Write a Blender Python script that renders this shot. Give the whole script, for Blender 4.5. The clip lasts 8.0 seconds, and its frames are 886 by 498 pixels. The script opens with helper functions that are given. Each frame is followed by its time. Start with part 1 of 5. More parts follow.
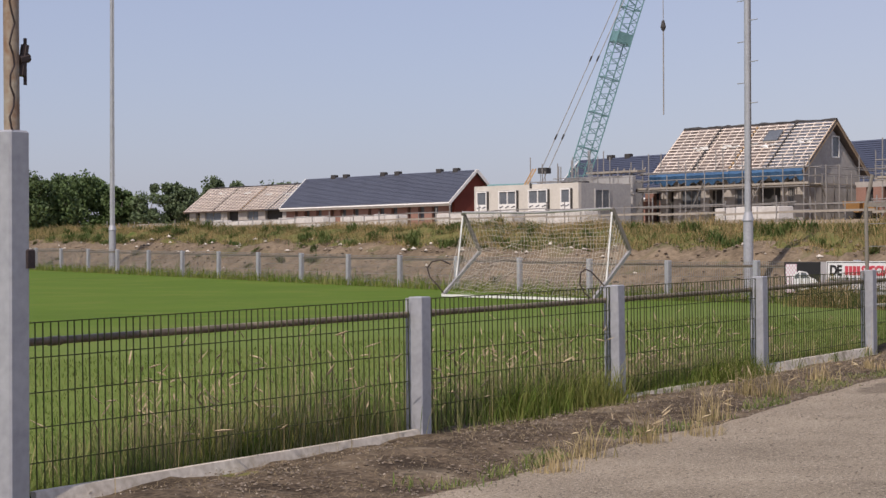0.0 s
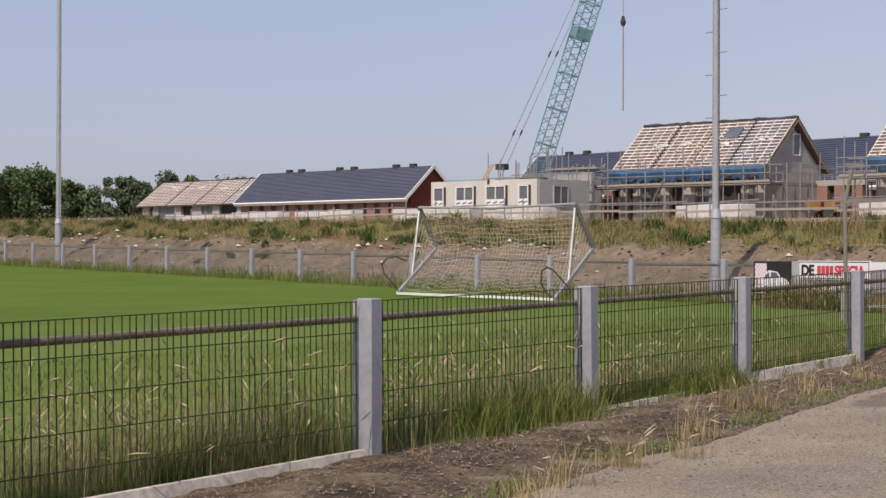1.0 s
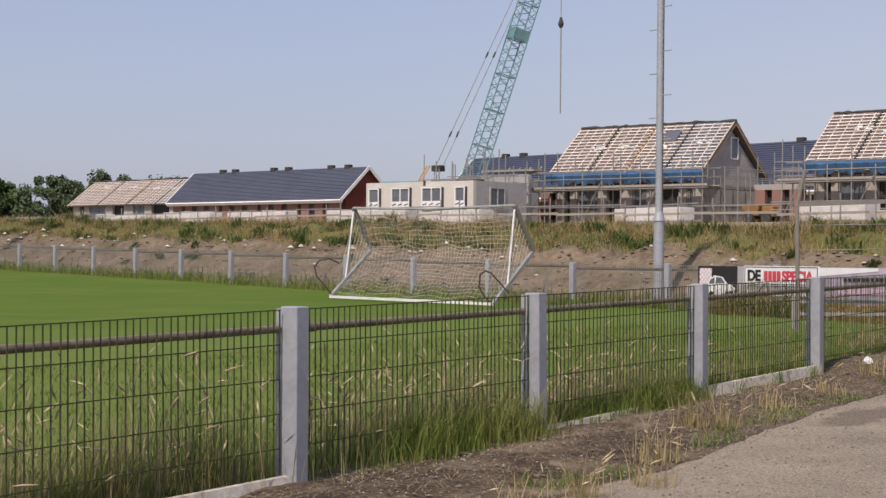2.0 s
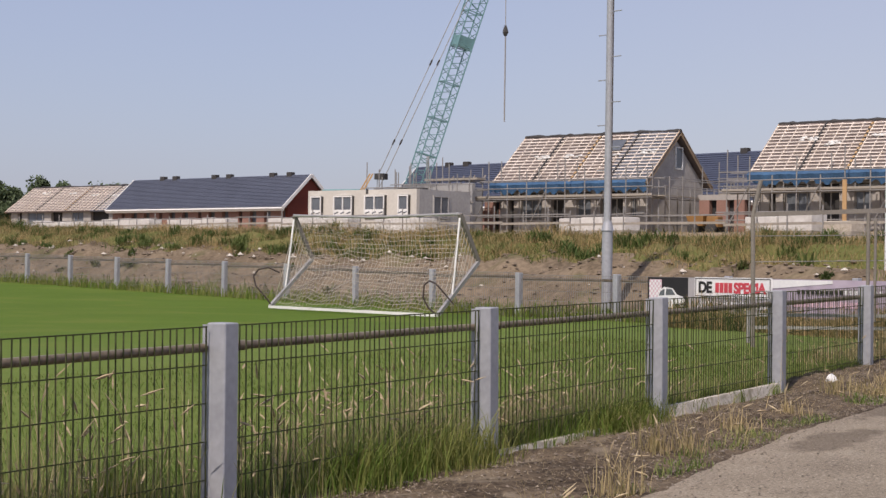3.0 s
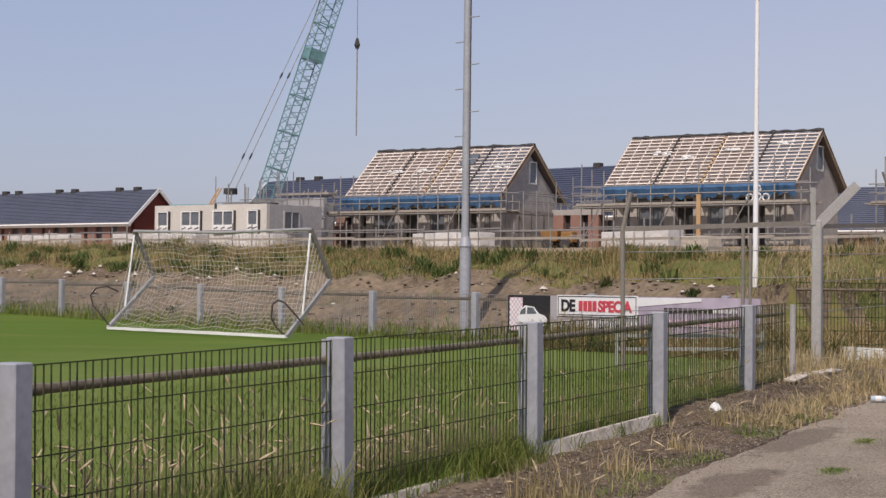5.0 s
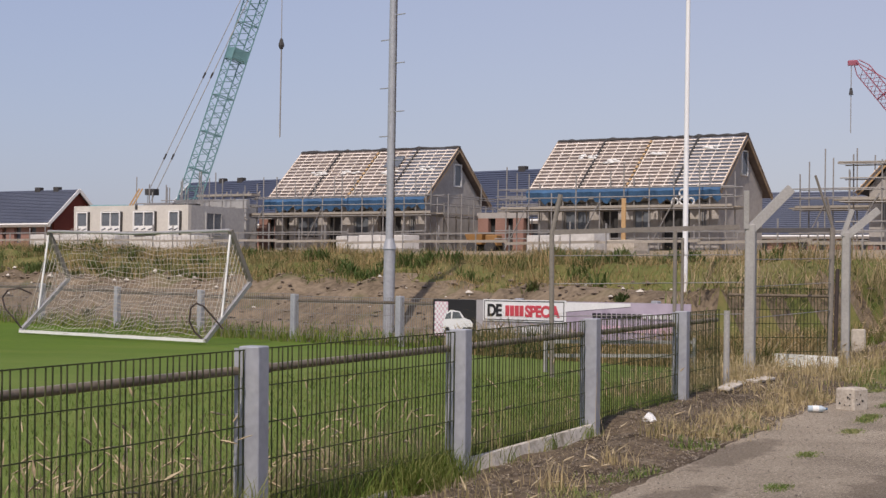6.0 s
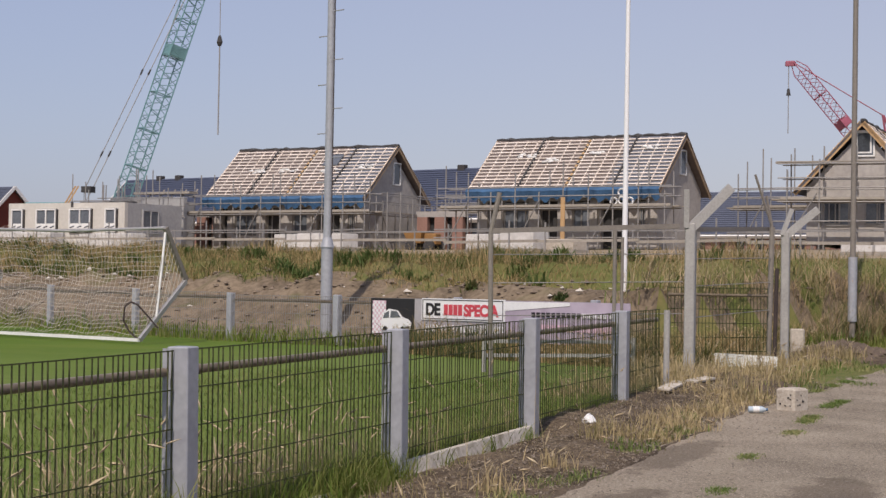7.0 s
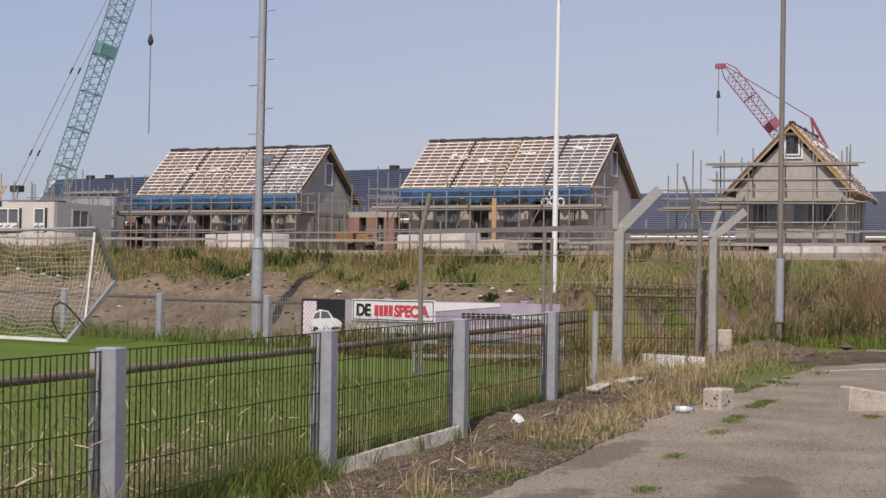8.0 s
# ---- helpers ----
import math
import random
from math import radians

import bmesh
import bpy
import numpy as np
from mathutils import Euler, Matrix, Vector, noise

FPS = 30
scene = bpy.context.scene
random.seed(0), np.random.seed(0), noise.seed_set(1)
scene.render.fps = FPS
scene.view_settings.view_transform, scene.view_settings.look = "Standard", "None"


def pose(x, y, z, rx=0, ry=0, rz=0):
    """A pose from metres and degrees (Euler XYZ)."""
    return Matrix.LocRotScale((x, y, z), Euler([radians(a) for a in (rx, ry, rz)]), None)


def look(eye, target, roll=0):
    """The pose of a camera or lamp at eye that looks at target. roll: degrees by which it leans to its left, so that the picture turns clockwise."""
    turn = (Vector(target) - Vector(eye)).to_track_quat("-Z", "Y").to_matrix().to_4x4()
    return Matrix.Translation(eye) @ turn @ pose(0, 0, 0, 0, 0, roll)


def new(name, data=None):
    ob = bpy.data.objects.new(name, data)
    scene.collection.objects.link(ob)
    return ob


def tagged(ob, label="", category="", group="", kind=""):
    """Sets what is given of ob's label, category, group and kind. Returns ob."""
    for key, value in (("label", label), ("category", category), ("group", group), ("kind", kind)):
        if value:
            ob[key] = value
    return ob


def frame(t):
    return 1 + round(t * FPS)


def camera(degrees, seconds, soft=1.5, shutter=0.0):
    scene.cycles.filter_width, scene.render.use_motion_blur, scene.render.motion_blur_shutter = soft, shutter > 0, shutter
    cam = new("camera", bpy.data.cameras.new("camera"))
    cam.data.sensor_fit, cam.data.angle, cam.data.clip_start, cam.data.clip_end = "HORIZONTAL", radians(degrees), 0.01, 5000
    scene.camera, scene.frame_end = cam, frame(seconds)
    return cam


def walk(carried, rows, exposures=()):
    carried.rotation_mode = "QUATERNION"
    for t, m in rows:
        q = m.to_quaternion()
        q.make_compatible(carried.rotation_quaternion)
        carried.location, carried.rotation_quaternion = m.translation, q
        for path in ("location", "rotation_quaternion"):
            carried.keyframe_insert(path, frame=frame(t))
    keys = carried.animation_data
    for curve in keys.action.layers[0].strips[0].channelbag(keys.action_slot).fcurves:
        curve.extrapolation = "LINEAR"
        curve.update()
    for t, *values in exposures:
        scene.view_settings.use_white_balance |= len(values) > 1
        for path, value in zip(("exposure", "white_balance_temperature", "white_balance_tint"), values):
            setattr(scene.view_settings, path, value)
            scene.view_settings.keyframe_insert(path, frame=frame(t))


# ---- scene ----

# ---- camera ----
cam = camera(28.0, 8.0, soft=1.45)
PATH = [  # seconds, eye x y z, heading, pitch, roll
    (0.0, -10.923, -7.867, 0.907, 35.02, 0.37, -0.20),
    (0.5, -10.245, -7.411, 0.908, 34.35, 0.32, 0.05),
    (1.0, -9.600, -6.965, 0.911, 33.61, 0.26, 0.18),
    (1.5, -9.043, -6.593, 0.915, 32.59, 0.28, 0.26),
    (3.0, -7.734, -5.755, 0.939, 29.66, 0.65, 0.84),
    (3.5, -7.337, -5.528, 0.949, 28.87, 0.88, 0.42),
    (4.0, -6.953, -5.323, 0.961, 27.84, 1.15, 0.24),
    (4.5, -6.588, -5.130, 0.973, 26.72, 1.32, 0.40),
    (5.0, -6.230, -4.939, 0.985, 24.89, 1.21, 0.63),
    (6.5, -5.349, -4.555, 1.001, 21.53, 1.38, 0.94),
    (7.0, -5.296, -4.543, 1.001, 20.48, 1.33, 0.99),
    (7.5, -5.326, -4.570, 1.003, 19.44, 1.47, 1.05),
    (8.0, -5.352, -4.587, 1.006, 18.29, 1.38, 1.05),
]


def aim(x, y, z, heading, pitch, roll):
    h, p = radians(heading), radians(pitch)
    return look((x, y, z), (x + math.cos(h) * math.cos(p), y + math.sin(h) * math.cos(p), z + math.sin(p)), roll)


walk(cam, [(t, aim(*row)) for t, *row in PATH], exposures=[(0.0, 0.0, 6950, 18), (3.5, 0.0, 6950, 18), (5.0, -0.09, 6870, 18), (8.0, -0.09, 6870, 17)])

# ---- light ----
SUN_AZ, SUN_EL = 185.0, 49.0      # degrees: where the sun stands, counter-clockwise from +x, and its height
scene.view_settings.exposure = 0.0
world = bpy.data.worlds.new("sky")
scene.world = world
world.use_nodes = True
wn = world.node_tree
sky = wn.nodes.new("ShaderNodeTexSky")
sky.sky_type, sky.sun_disc = "NISHITA", False
sky.sun_elevation, sky.sun_rotation = radians(SUN_EL), radians(90 - SUN_AZ)
sky.air_density, sky.dust_density, sky.ozone_density = 1.0, 1.5, 4.0
haze = wn.nodes.new("ShaderNodeMix")          # summer haze over the whole sky
haze.data_type = "RGBA"
haze.inputs["Factor"].default_value = 0.6
hz = wn.nodes.new("ShaderNodeMix")            # whiter towards the low sea haze in the east
hz.data_type = "RGBA"
hz.inputs["A"].default_value, hz.inputs["B"].default_value = (2.42, 2.70, 3.85, 1), (3.1, 3.1, 3.78, 1)
wt = wn.nodes.new("ShaderNodeTexCoord")
wd = wn.nodes.new("ShaderNodeVectorMath")
wd.operation = "DOT_PRODUCT"
wd.inputs[1].default_value = (0.966, -0.259, 0.0)
wr = wn.nodes.new("ShaderNodeMapRange")
wr.interpolation_type = "SMOOTHSTEP"
wr.inputs["From Min"].default_value, wr.inputs["From Max"].default_value = 0.6, 1.0
wn.links.new(wt.outputs["Generated"], wd.inputs[0])
wn.links.new(wd.outputs["Value"], wr.inputs["Value"])
wn.links.new(wr.outputs[0], hz.inputs["Factor"])
wn.links.new(hz.outputs["Result"], haze.inputs["B"])
wn.links.new(sky.outputs[0], haze.inputs["A"])
wn.links.new(haze.outputs["Result"], wn.nodes["Background"].inputs[0])
wn.nodes["Background"].inputs[1].default_value = 0.15
sun = new("sun", bpy.data.lights.new("sun", "SUN"))
sun.data.energy, sun.data.angle, sun.data.color = 3.55, radians(0.6), (1.0, 0.94, 0.85)
sun.matrix_world = look((math.cos(radians(SUN_AZ)) * math.cos(radians(SUN_EL)), math.sin(radians(SUN_AZ)) * math.cos(radians(SUN_EL)), math.sin(radians(SUN_EL))), (0, 0, 0))


# ---- materials ----
def mat(name, col, col2=None, scale=2.0, rough=0.8, metal=0.0, fine=None, bump=0.0, spread=0.0, stretch=(1, 1, 1), blot=None, con=0.3, spec=0.5):
    """Two-scale noise between col and col2; spread: change of brightness from object to object."""
    m = bpy.data.materials.new(name)
    m.use_nodes = True
    nt = m.node_tree
    b = nt.nodes["Principled BSDF"]
    b.inputs["Roughness"].default_value, b.inputs["Metallic"].default_value = rough, metal
    b.inputs["Specular IOR Level"].default_value = spec
    col2 = col2 or tuple(c * 0.75 for c in col)
    tc = nt.nodes.new("ShaderNodeTexCoord")
    mp = nt.nodes.new("ShaderNodeMapping")
    mp.inputs["Scale"].default_value = stretch
    nt.links.new(tc.outputs["Object"], mp.inputs["Vector"])
    n1 = nt.nodes.new("ShaderNodeTexNoise")
    n1.inputs["Scale"].default_value, n1.inputs["Detail"].default_value = scale, 6
    n2 = nt.nodes.new("ShaderNodeTexNoise")
    n2.inputs["Scale"].default_value, n2.inputs["Detail"].default_value = fine or scale * 14, 4
    for n in (n1, n2):
        nt.links.new(mp.outputs[0], n.inputs["Vector"])
    add = nt.nodes.new("ShaderNodeMath")
    add.operation = "ADD"
    nt.links.new(n1.outputs["Fac"], add.inputs[0])
    nt.links.new(n2.outputs["Fac"], add.inputs[1])
    ramp = nt.nodes.new("ShaderNodeMapRange")
    ramp.inputs["From Min"].default_value, ramp.inputs["From Max"].default_value = 1.0 - con, 1.0 + con
    nt.links.new(add.outputs[0], ramp.inputs["Value"])
    mix = nt.nodes.new("ShaderNodeMix")
    mix.data_type = "RGBA"
    mix.inputs["A"].default_value, mix.inputs["B"].default_value = (*col2, 1), (*col, 1)
    nt.links.new(ramp.outputs[0], mix.inputs["Factor"])
    out = mix.outputs["Result"]
    if blot:                     # soft-edged patches: colour, scale, from, to
        n3 = nt.nodes.new("ShaderNodeTexNoise")
        n3.inputs["Scale"].default_value, n3.inputs["Detail"].default_value, n3.inputs["Distortion"].default_value = blot[1], 5, 0.6
        nt.links.new(mp.outputs[0], n3.inputs["Vector"])
        r3 = nt.nodes.new("ShaderNodeMapRange")
        r3.inputs["From Min"].default_value, r3.inputs["From Max"].default_value = blot[2], blot[3]
        nt.links.new(n3.outputs["Fac"], r3.inputs["Value"])
        m3 = nt.nodes.new("ShaderNodeMix")
        m3.data_type = "RGBA"
        m3.inputs["B"].default_value = (*blot[0], 1)
        nt.links.new(r3.outputs[0], m3.inputs["Factor"])
        nt.links.new(out, m3.inputs["A"])
        out = m3.outputs["Result"]
    if spread:
        oi = nt.nodes.new("ShaderNodeObjectInfo")
        isl = nt.nodes.new("ShaderNodeNewGeometry")
        s = nt.nodes.new("ShaderNodeMath")
        s.operation = "ADD"
        nt.links.new(oi.outputs["Random"], s.inputs[0])
        nt.links.new(isl.outputs["Random Per Island"], s.inputs[1])
        r = nt.nodes.new("ShaderNodeMapRange")
        r.inputs["From Max"].default_value = 2.0
        r.inputs["To Min"].default_value, r.inputs["To Max"].default_value = 1 - spread, 1 + spread
        nt.links.new(s.outputs[0], r.inputs["Value"])
        h = nt.nodes.new("ShaderNodeHueSaturation")
        nt.links.new(r.outputs[0], h.inputs["Value"])
        nt.links.new(out, h.inputs["Color"])
        out = h.outputs["Color"]
    nt.links.new(out, b.inputs["Base Color"])
    if bump:
        bp = nt.nodes.new("ShaderNodeBump")
        bp.inputs["Strength"].default_value, bp.inputs["Distance"].default_value = bump, 0.02
        nt.links.new(n2.outputs["Fac"], bp.inputs["Height"])
        nt.links.new(bp.outputs[0], b.inputs["Normal"])
    return m


M_PITCH = mat("mown_grass", (0.100, 0.164, 0.018), (0.074, 0.130, 0.013), 0.25, 0.9, fine=9, bump=0.4, spec=0.12, blot=((0.125, 0.162, 0.027), 0.5, 0.5, 0.75))
M_ROUGH = mat("rough_grass_ground", (0.20, 0.17, 0.07), (0.09, 0.12, 0.03), 0.5, 0.95, fine=6, bump=0.6, spec=0.12)
M_DIRT = mat("dry_soil", (0.245, 0.19, 0.13), (0.12, 0.092, 0.062), 1.3, 0.95, fine=9, bump=1.0, con=0.22, blot=((0.10, 0.11, 0.04), 0.8, 0.6, 0.75), spec=0.12)
M_SAND = mat("site_sand", (0.36, 0.29, 0.20), (0.25, 0.20, 0.14), 0.3, 0.95, fine=5, bump=0.4, spec=0.12)
M_VERGE = mat("verge_soil", (0.16, 0.122, 0.083), (0.05, 0.037, 0.026), 2.2, 0.95, fine=24, bump=1.0, blot=((0.26, 0.215, 0.155), 2.4, 0.58, 0.74), con=0.18, spec=0.12)
M_ASPHALT = mat("worn_asphalt", (0.42, 0.358, 0.272), (0.21, 0.177, 0.133), 1.1, 0.92, fine=95, bump=1.0, blot=((0.29, 0.245, 0.183), 1.4, 0.5, 0.75), con=0.24, spec=0.12)
M_CONC = mat("grey_concrete", (0.40, 0.39, 0.37), (0.29, 0.285, 0.27), 3.0, 0.85, fine=40, bump=0.2, spread=0.08)
M_KICK = mat("pale_kickboard", (0.66, 0.61, 0.53), (0.38, 0.335, 0.27), 3.5, 0.85, fine=22, bump=0.3, spread=0.06, blot=((0.25, 0.22, 0.16), 4.0, 0.58, 0.72))
M_PACK = mat("wrapped_blocks", (0.66, 0.645, 0.61), (0.50, 0.48, 0.45), 1.2, 0.8, fine=5, spread=0.12)
M_GALV = mat("galvanised_steel", (0.42, 0.435, 0.465), (0.31, 0.32, 0.35), 2.5, 0.5, metal=0.2, fine=18, spread=0.06)
M_WIRE = mat("dark_green_wire", (0.092, 0.102, 0.048), (0.052, 0.058, 0.027), 3, 0.75, spec=0.08)
M_RAIL = mat("weathered_pipe", (0.235, 0.185, 0.125), (0.09, 0.07, 0.048), 3.0, 0.42, fine=30)
M_RUST = mat("rusty_pipe", (0.36, 0.34, 0.28), (0.20, 0.10, 0.05), 3.5, 0.75, metal=0.2, fine=16, bump=0.3)
M_IRON = mat("dark_iron", (0.07, 0.05, 0.045), (0.04, 0.03, 0.03), 4, 0.7, metal=0.3)
M_ALU = mat("aluminium", (0.52, 0.51, 0.50), (0.36, 0.35, 0.34), 4, 0.45, metal=0.4)
M_WHITE = mat("white_paint", (0.80, 0.80, 0.78), (0.66, 0.66, 0.63), 2, 0.6)
M_NET = mat("net_cord", (0.52, 0.475, 0.41), (0.37, 0.335, 0.285), 4, 0.9)
M_BLOCK = mat("pale_stone", (0.55, 0.50, 0.42), (0.36, 0.31, 0.25), 6, 0.9, fine=35, bump=0.4)
M_WALL = mat("lime_brick_wall", (0.43, 0.405, 0.375), (0.32, 0.30, 0.28), 0.8, 0.9, fine=5, bump=0.2)
M_PREFAB = mat("prefab_concrete", (0.60, 0.575, 0.52), (0.50, 0.48, 0.43), 0.7, 0.85, fine=6)
M_GREYPANEL = mat("grey_panel", (0.40, 0.40, 0.39), (0.30, 0.30, 0.30), 0.7, 0.85, fine=6)
M_BRICK = mat("red_brick", (0.19, 0.055, 0.04), (0.125, 0.038, 0.03), 0.7, 0.9, fine=14, bump=0.3, spec=0.12)
M_BRICK2 = mat("pink_brick", (0.33, 0.195, 0.16), (0.24, 0.14, 0.11), 0.8, 0.9, fine=14, bump=0.3, spec=0.12)
M_SLATE = mat("blue_grey_tiles", (0.10, 0.115, 0.155), (0.072, 0.083, 0.115), 0.5, 0.55, fine=7)
M_SLATE2 = mat("blue_tiles", (0.065, 0.08, 0.125), (0.05, 0.062, 0.098), 0.5, 0.55, fine=7)
M_DECK = mat("roof_underlay", (0.225, 0.185, 0.17), (0.145, 0.12, 0.112), 0.6, 0.85, fine=4, spec=0.12)
M_DECK2 = mat("grey_underlay", (0.17, 0.18, 0.21), (0.12, 0.13, 0.155), 0.6, 0.8, fine=4, spec=0.12)
M_BATTEN = mat("new_batten", (0.87, 0.79, 0.70), (0.70, 0.60, 0.50), 2, 0.8, spread=0.25)
M_TIMBER = mat("orange_timber", (0.50, 0.33, 0.165), (0.36, 0.22, 0.105), 1.5, 0.8, spread=0.1)
M_BARGE = mat("raw_barge_board", (0.40, 0.29, 0.18), (0.27, 0.19, 0.12), 1.5, 0.8, spread=0.1)
M_PLANK = mat("scaffold_plank", (0.37, 0.335, 0.285), (0.26, 0.235, 0.195), 1.5, 0.85, spread=0.12)
M_TUBE = mat("scaffold_tube", (0.34, 0.33, 0.31), (0.22, 0.21, 0.20), 2, 0.55, metal=0.3, spread=0.1)
M_FELT = mat("black_felt", (0.055, 0.052, 0.05), (0.035, 0.033, 0.032), 2, 0.8)
M_BLUE = mat("blue_foil", (0.05, 0.135, 0.255), (0.032, 0.085, 0.165), 1.5, 0.5, fine=8)
M_GLASS = mat("window_glass", (0.15, 0.17, 0.19), (0.09, 0.10, 0.115), 1, 0.12)
# near-black that paints the shade in house openings, the annex and stone pits
M_DARK = mat("painted_shade", (0.045, 0.043, 0.042), (0.03, 0.03, 0.03), 1, 0.9)
M_CRANE = mat("turquoise_paint", (0.15, 0.30, 0.31), (0.11, 0.23, 0.24), 2, 0.5)
M_REDCRANE = mat("red_paint", (0.36, 0.10, 0.14), (0.26, 0.07, 0.10), 2, 0.5)
M_POLE = mat("lamp_pole", (0.24, 0.215, 0.185), (0.17, 0.15, 0.13), 2, 0.7)
M_FLAG = mat("white_flagpole", (0.85, 0.85, 0.85), (0.78, 0.78, 0.78), 2, 0.4)


# ---- mesh tools ----
class Mesh:
    """Collects boxes, tubes and faces for one mesh."""

    def __init__(self):
        self.v, self.f, self.mi = [], [], []

    def face(self, pts, mi=0):
        i = len(self.v)
        self.v += [tuple(p) for p in pts]
        self.f.append(tuple(range(i, i + len(pts))))
        self.mi.append(mi)
        return self

    def hexa(self, c, mi=0):
        """Eight corners: four below, four above, each counter-clockwise."""
        i = len(self.v)
        self.v += [tuple(p) for p in c]
        for f in ((3, 2, 1, 0), (4, 5, 6, 7), (0, 1, 5, 4), (1, 2, 6, 5), (2, 3, 7, 6), (3, 0, 4, 7)):
            self.f.append(tuple(i + k for k in f))
            self.mi.append(mi)
        return self

    def box(self, x0, y0, z0, x1, y1, z1, mi=0, b=0.0):
        if b <= 0:
            return self.hexa([(x0, y0, z0), (x1, y0, z0), (x1, y1, z0), (x0, y1, z0), (x0, y0, z1), (x1, y0, z1), (x1, y1, z1), (x0, y1, z1)], mi)
        i = len(self.v)          # chamfered uprights and top
        ring = lambda d, z: [(x0 + d + b, y0 + d, z), (x1 - d - b, y0 + d, z), (x1 - d, y0 + d + b, z), (x1 - d, y1 - d - b, z), (x1 - d - b, y1 - d, z), (x0 + d + b, y1 - d, z), (x0 + d, y1 - d - b, z), (x0 + d, y0 + d + b, z)]
        self.v += ring(0, z0) + ring(0, z1 - b) + ring(b * 0.8, z1)
        for r in (0, 8):
            for k in range(8):
                self.f.append((i + r + k, i + r + (k + 1) % 8, i + r + 8 + (k + 1) % 8, i + r + 8 + k))
        self.f += [tuple(i + 7 - k for k in range(8)), tuple(i + 16 + k for k in range(8))]
        self.mi += [mi] * 18
        return self

    def tube(self, p, q, r, n=6, r2=None, mi=0, caps=True):
        p, q = Vector(p), Vector(q)
        d = (q - p).normalized()
        a = d.orthogonal().normalized()
        c = d.cross(a)
        r2 = r if r2 is None else r2
        i = len(self.v)
        for base, rr in ((p, r), (q, r2)):
            for k in range(n):
                t = 2 * math.pi * (k + 0.5) / n
                self.v.append(tuple(base + (a * math.cos(t) + c * math.sin(t)) * rr))
        for k in range(n):
            self.f.append((i + k, i + (k + 1) % n, i + n + (k + 1) % n, i + n + k))
            self.mi.append(mi)
        if caps:
            self.f += [tuple(i + n - 1 - k for k in range(n)), tuple(i + n + k for k in range(n))]
            self.mi += [mi, mi]
        return self

    def path(self, pts, r, n=6, mi=0):
        for a, b in zip(pts, pts[1:]):
            self.tube(a, b, r, n, mi=mi)
        return self

    def beam(self, p, q, w, h, mi=0):
        """A rectangular bar from p to q, w wide (level) and h high."""
        p, q = Vector(p), Vector(q)
        d = (q - p).normalized()
        side = d.cross(Vector((0, 0, 1)))
        side = (side.normalized() if side.length > 1e-4 else Vector((1, 0, 0))) * (w / 2)
        up = side.cross(d).normalized() * (h / 2)
        c = [p - side - up, p + side - up, q + side - up, q - side - up, p - side + up, p + side + up, q + side + up, q - side + up]
        return self.hexa(c, mi)

    def data(self, name, mats, smooth=False):
        me = bpy.data.meshes.new(name)
        me.from_pydata(self.v, [], self.f)
        for m in mats if isinstance(mats, (list, tuple)) else [mats]:
            me.materials.append(m)
        me.polygons.foreach_set("material_index", self.mi)
        if smooth:
            me.polygons.foreach_set("use_smooth", [True] * len(self.f))
            me.update()
            me.set_sharp_from_angle(angle=radians(50))
        me.update()
        return me


def part(name, mesh, mats, parent, label="", smooth=False, m=None):
    ob = new(name, mesh.data(name, mats, smooth) if isinstance(mesh, Mesh) else mesh)
    if parent:
        ob.parent = parent
    if m:
        ob.matrix_basis = m
    if label:
        ob["label"] = label
    return ob


def thing(name, label, category, m=None, group="", kind=""):
    ob = new(name)
    ob.empty_display_size = 0.2
    if m:
        ob.matrix_basis = m
    return tagged(ob, label, category, group, kind)


def step(a, b, x):
    t = min(1.0, max(0.0, (x - a) / (b - a)))
    return t * t * (3 - 2 * t)


def interp(x, xs, ys):
    return float(np.interp(x, xs, ys))


# ---- plan ----
# The far fence runs along U from FO; N points away from the pitch. s and o are metres along U and N.
TURN = math.radians(-111.87)
FO = Vector((34.64, 36.79, 0))
U, N = Vector((math.cos(TURN), math.sin(TURN), 0)), Vector((-math.sin(TURN), math.cos(TURN), 0))


def so(x, y):
    d = Vector((x, y, 0)) - FO
    return d.dot(U), d.dot(N)


def at(s, o, z=0.0, turn=0.0):
    """A pose in the building site's frame: x along U, y along N."""
    p = FO + U * s + N * o
    return Matrix.Translation((p.x, p.y, z)) @ pose(0, 0, 0, 0, 0, math.degrees(TURN) + turn)


def bend(s, o):
    """How far the bank draws back from the fence's line at the corner by the road."""
    return 9.0 * step(35.4, 37.0, s + 0.12 * (o - 4))


def bank(s, o):
    o = o - bend(s, o)
    z = interp(o, [0.7, 1.3, 2.5, 3.6, 5.6, 8, 30, 45, 60, 120, 400], [0, 0.25, 0.98, 1.1, 1.5, 1.7, 2.35, 2.95, 3.4, 4.2, 4.5])
    if 0.7 < o < 9:
        z += (noise.noise((s * 0.45, o * 0.7, 0)) * 0.30 + noise.noise((s * 1.3, o * 1.6, 3)) * 0.20) * step(0.7, 1.6, o) * (1 - step(6, 9, o))
    return z


def rise_along(s):
    """The pitch and bank climb gently along the far fence."""
    return min(0.75, max(0.0, 0.0149 * (28.2 - s)))


def road_level(x):
    return min(0.10, max(-0.62, -0.434 + 0.021 * x))


def ground(x, y):
    z = road_level(x) * (1 - step(0.2, 6.0, y))
    s, o = so(x, y)
    if o > 0:
        z = max(z, z * (1 - step(0.5, 3, o)) + bank(s, o))
    return z + rise_along(s) * step(-26, 0, o) * (1 - 0.8 * step(8, 45, o))


def axis(parts):
    out = []
    for a, b, d in parts:
        out += list(np.arange(a, b, d))
    return out


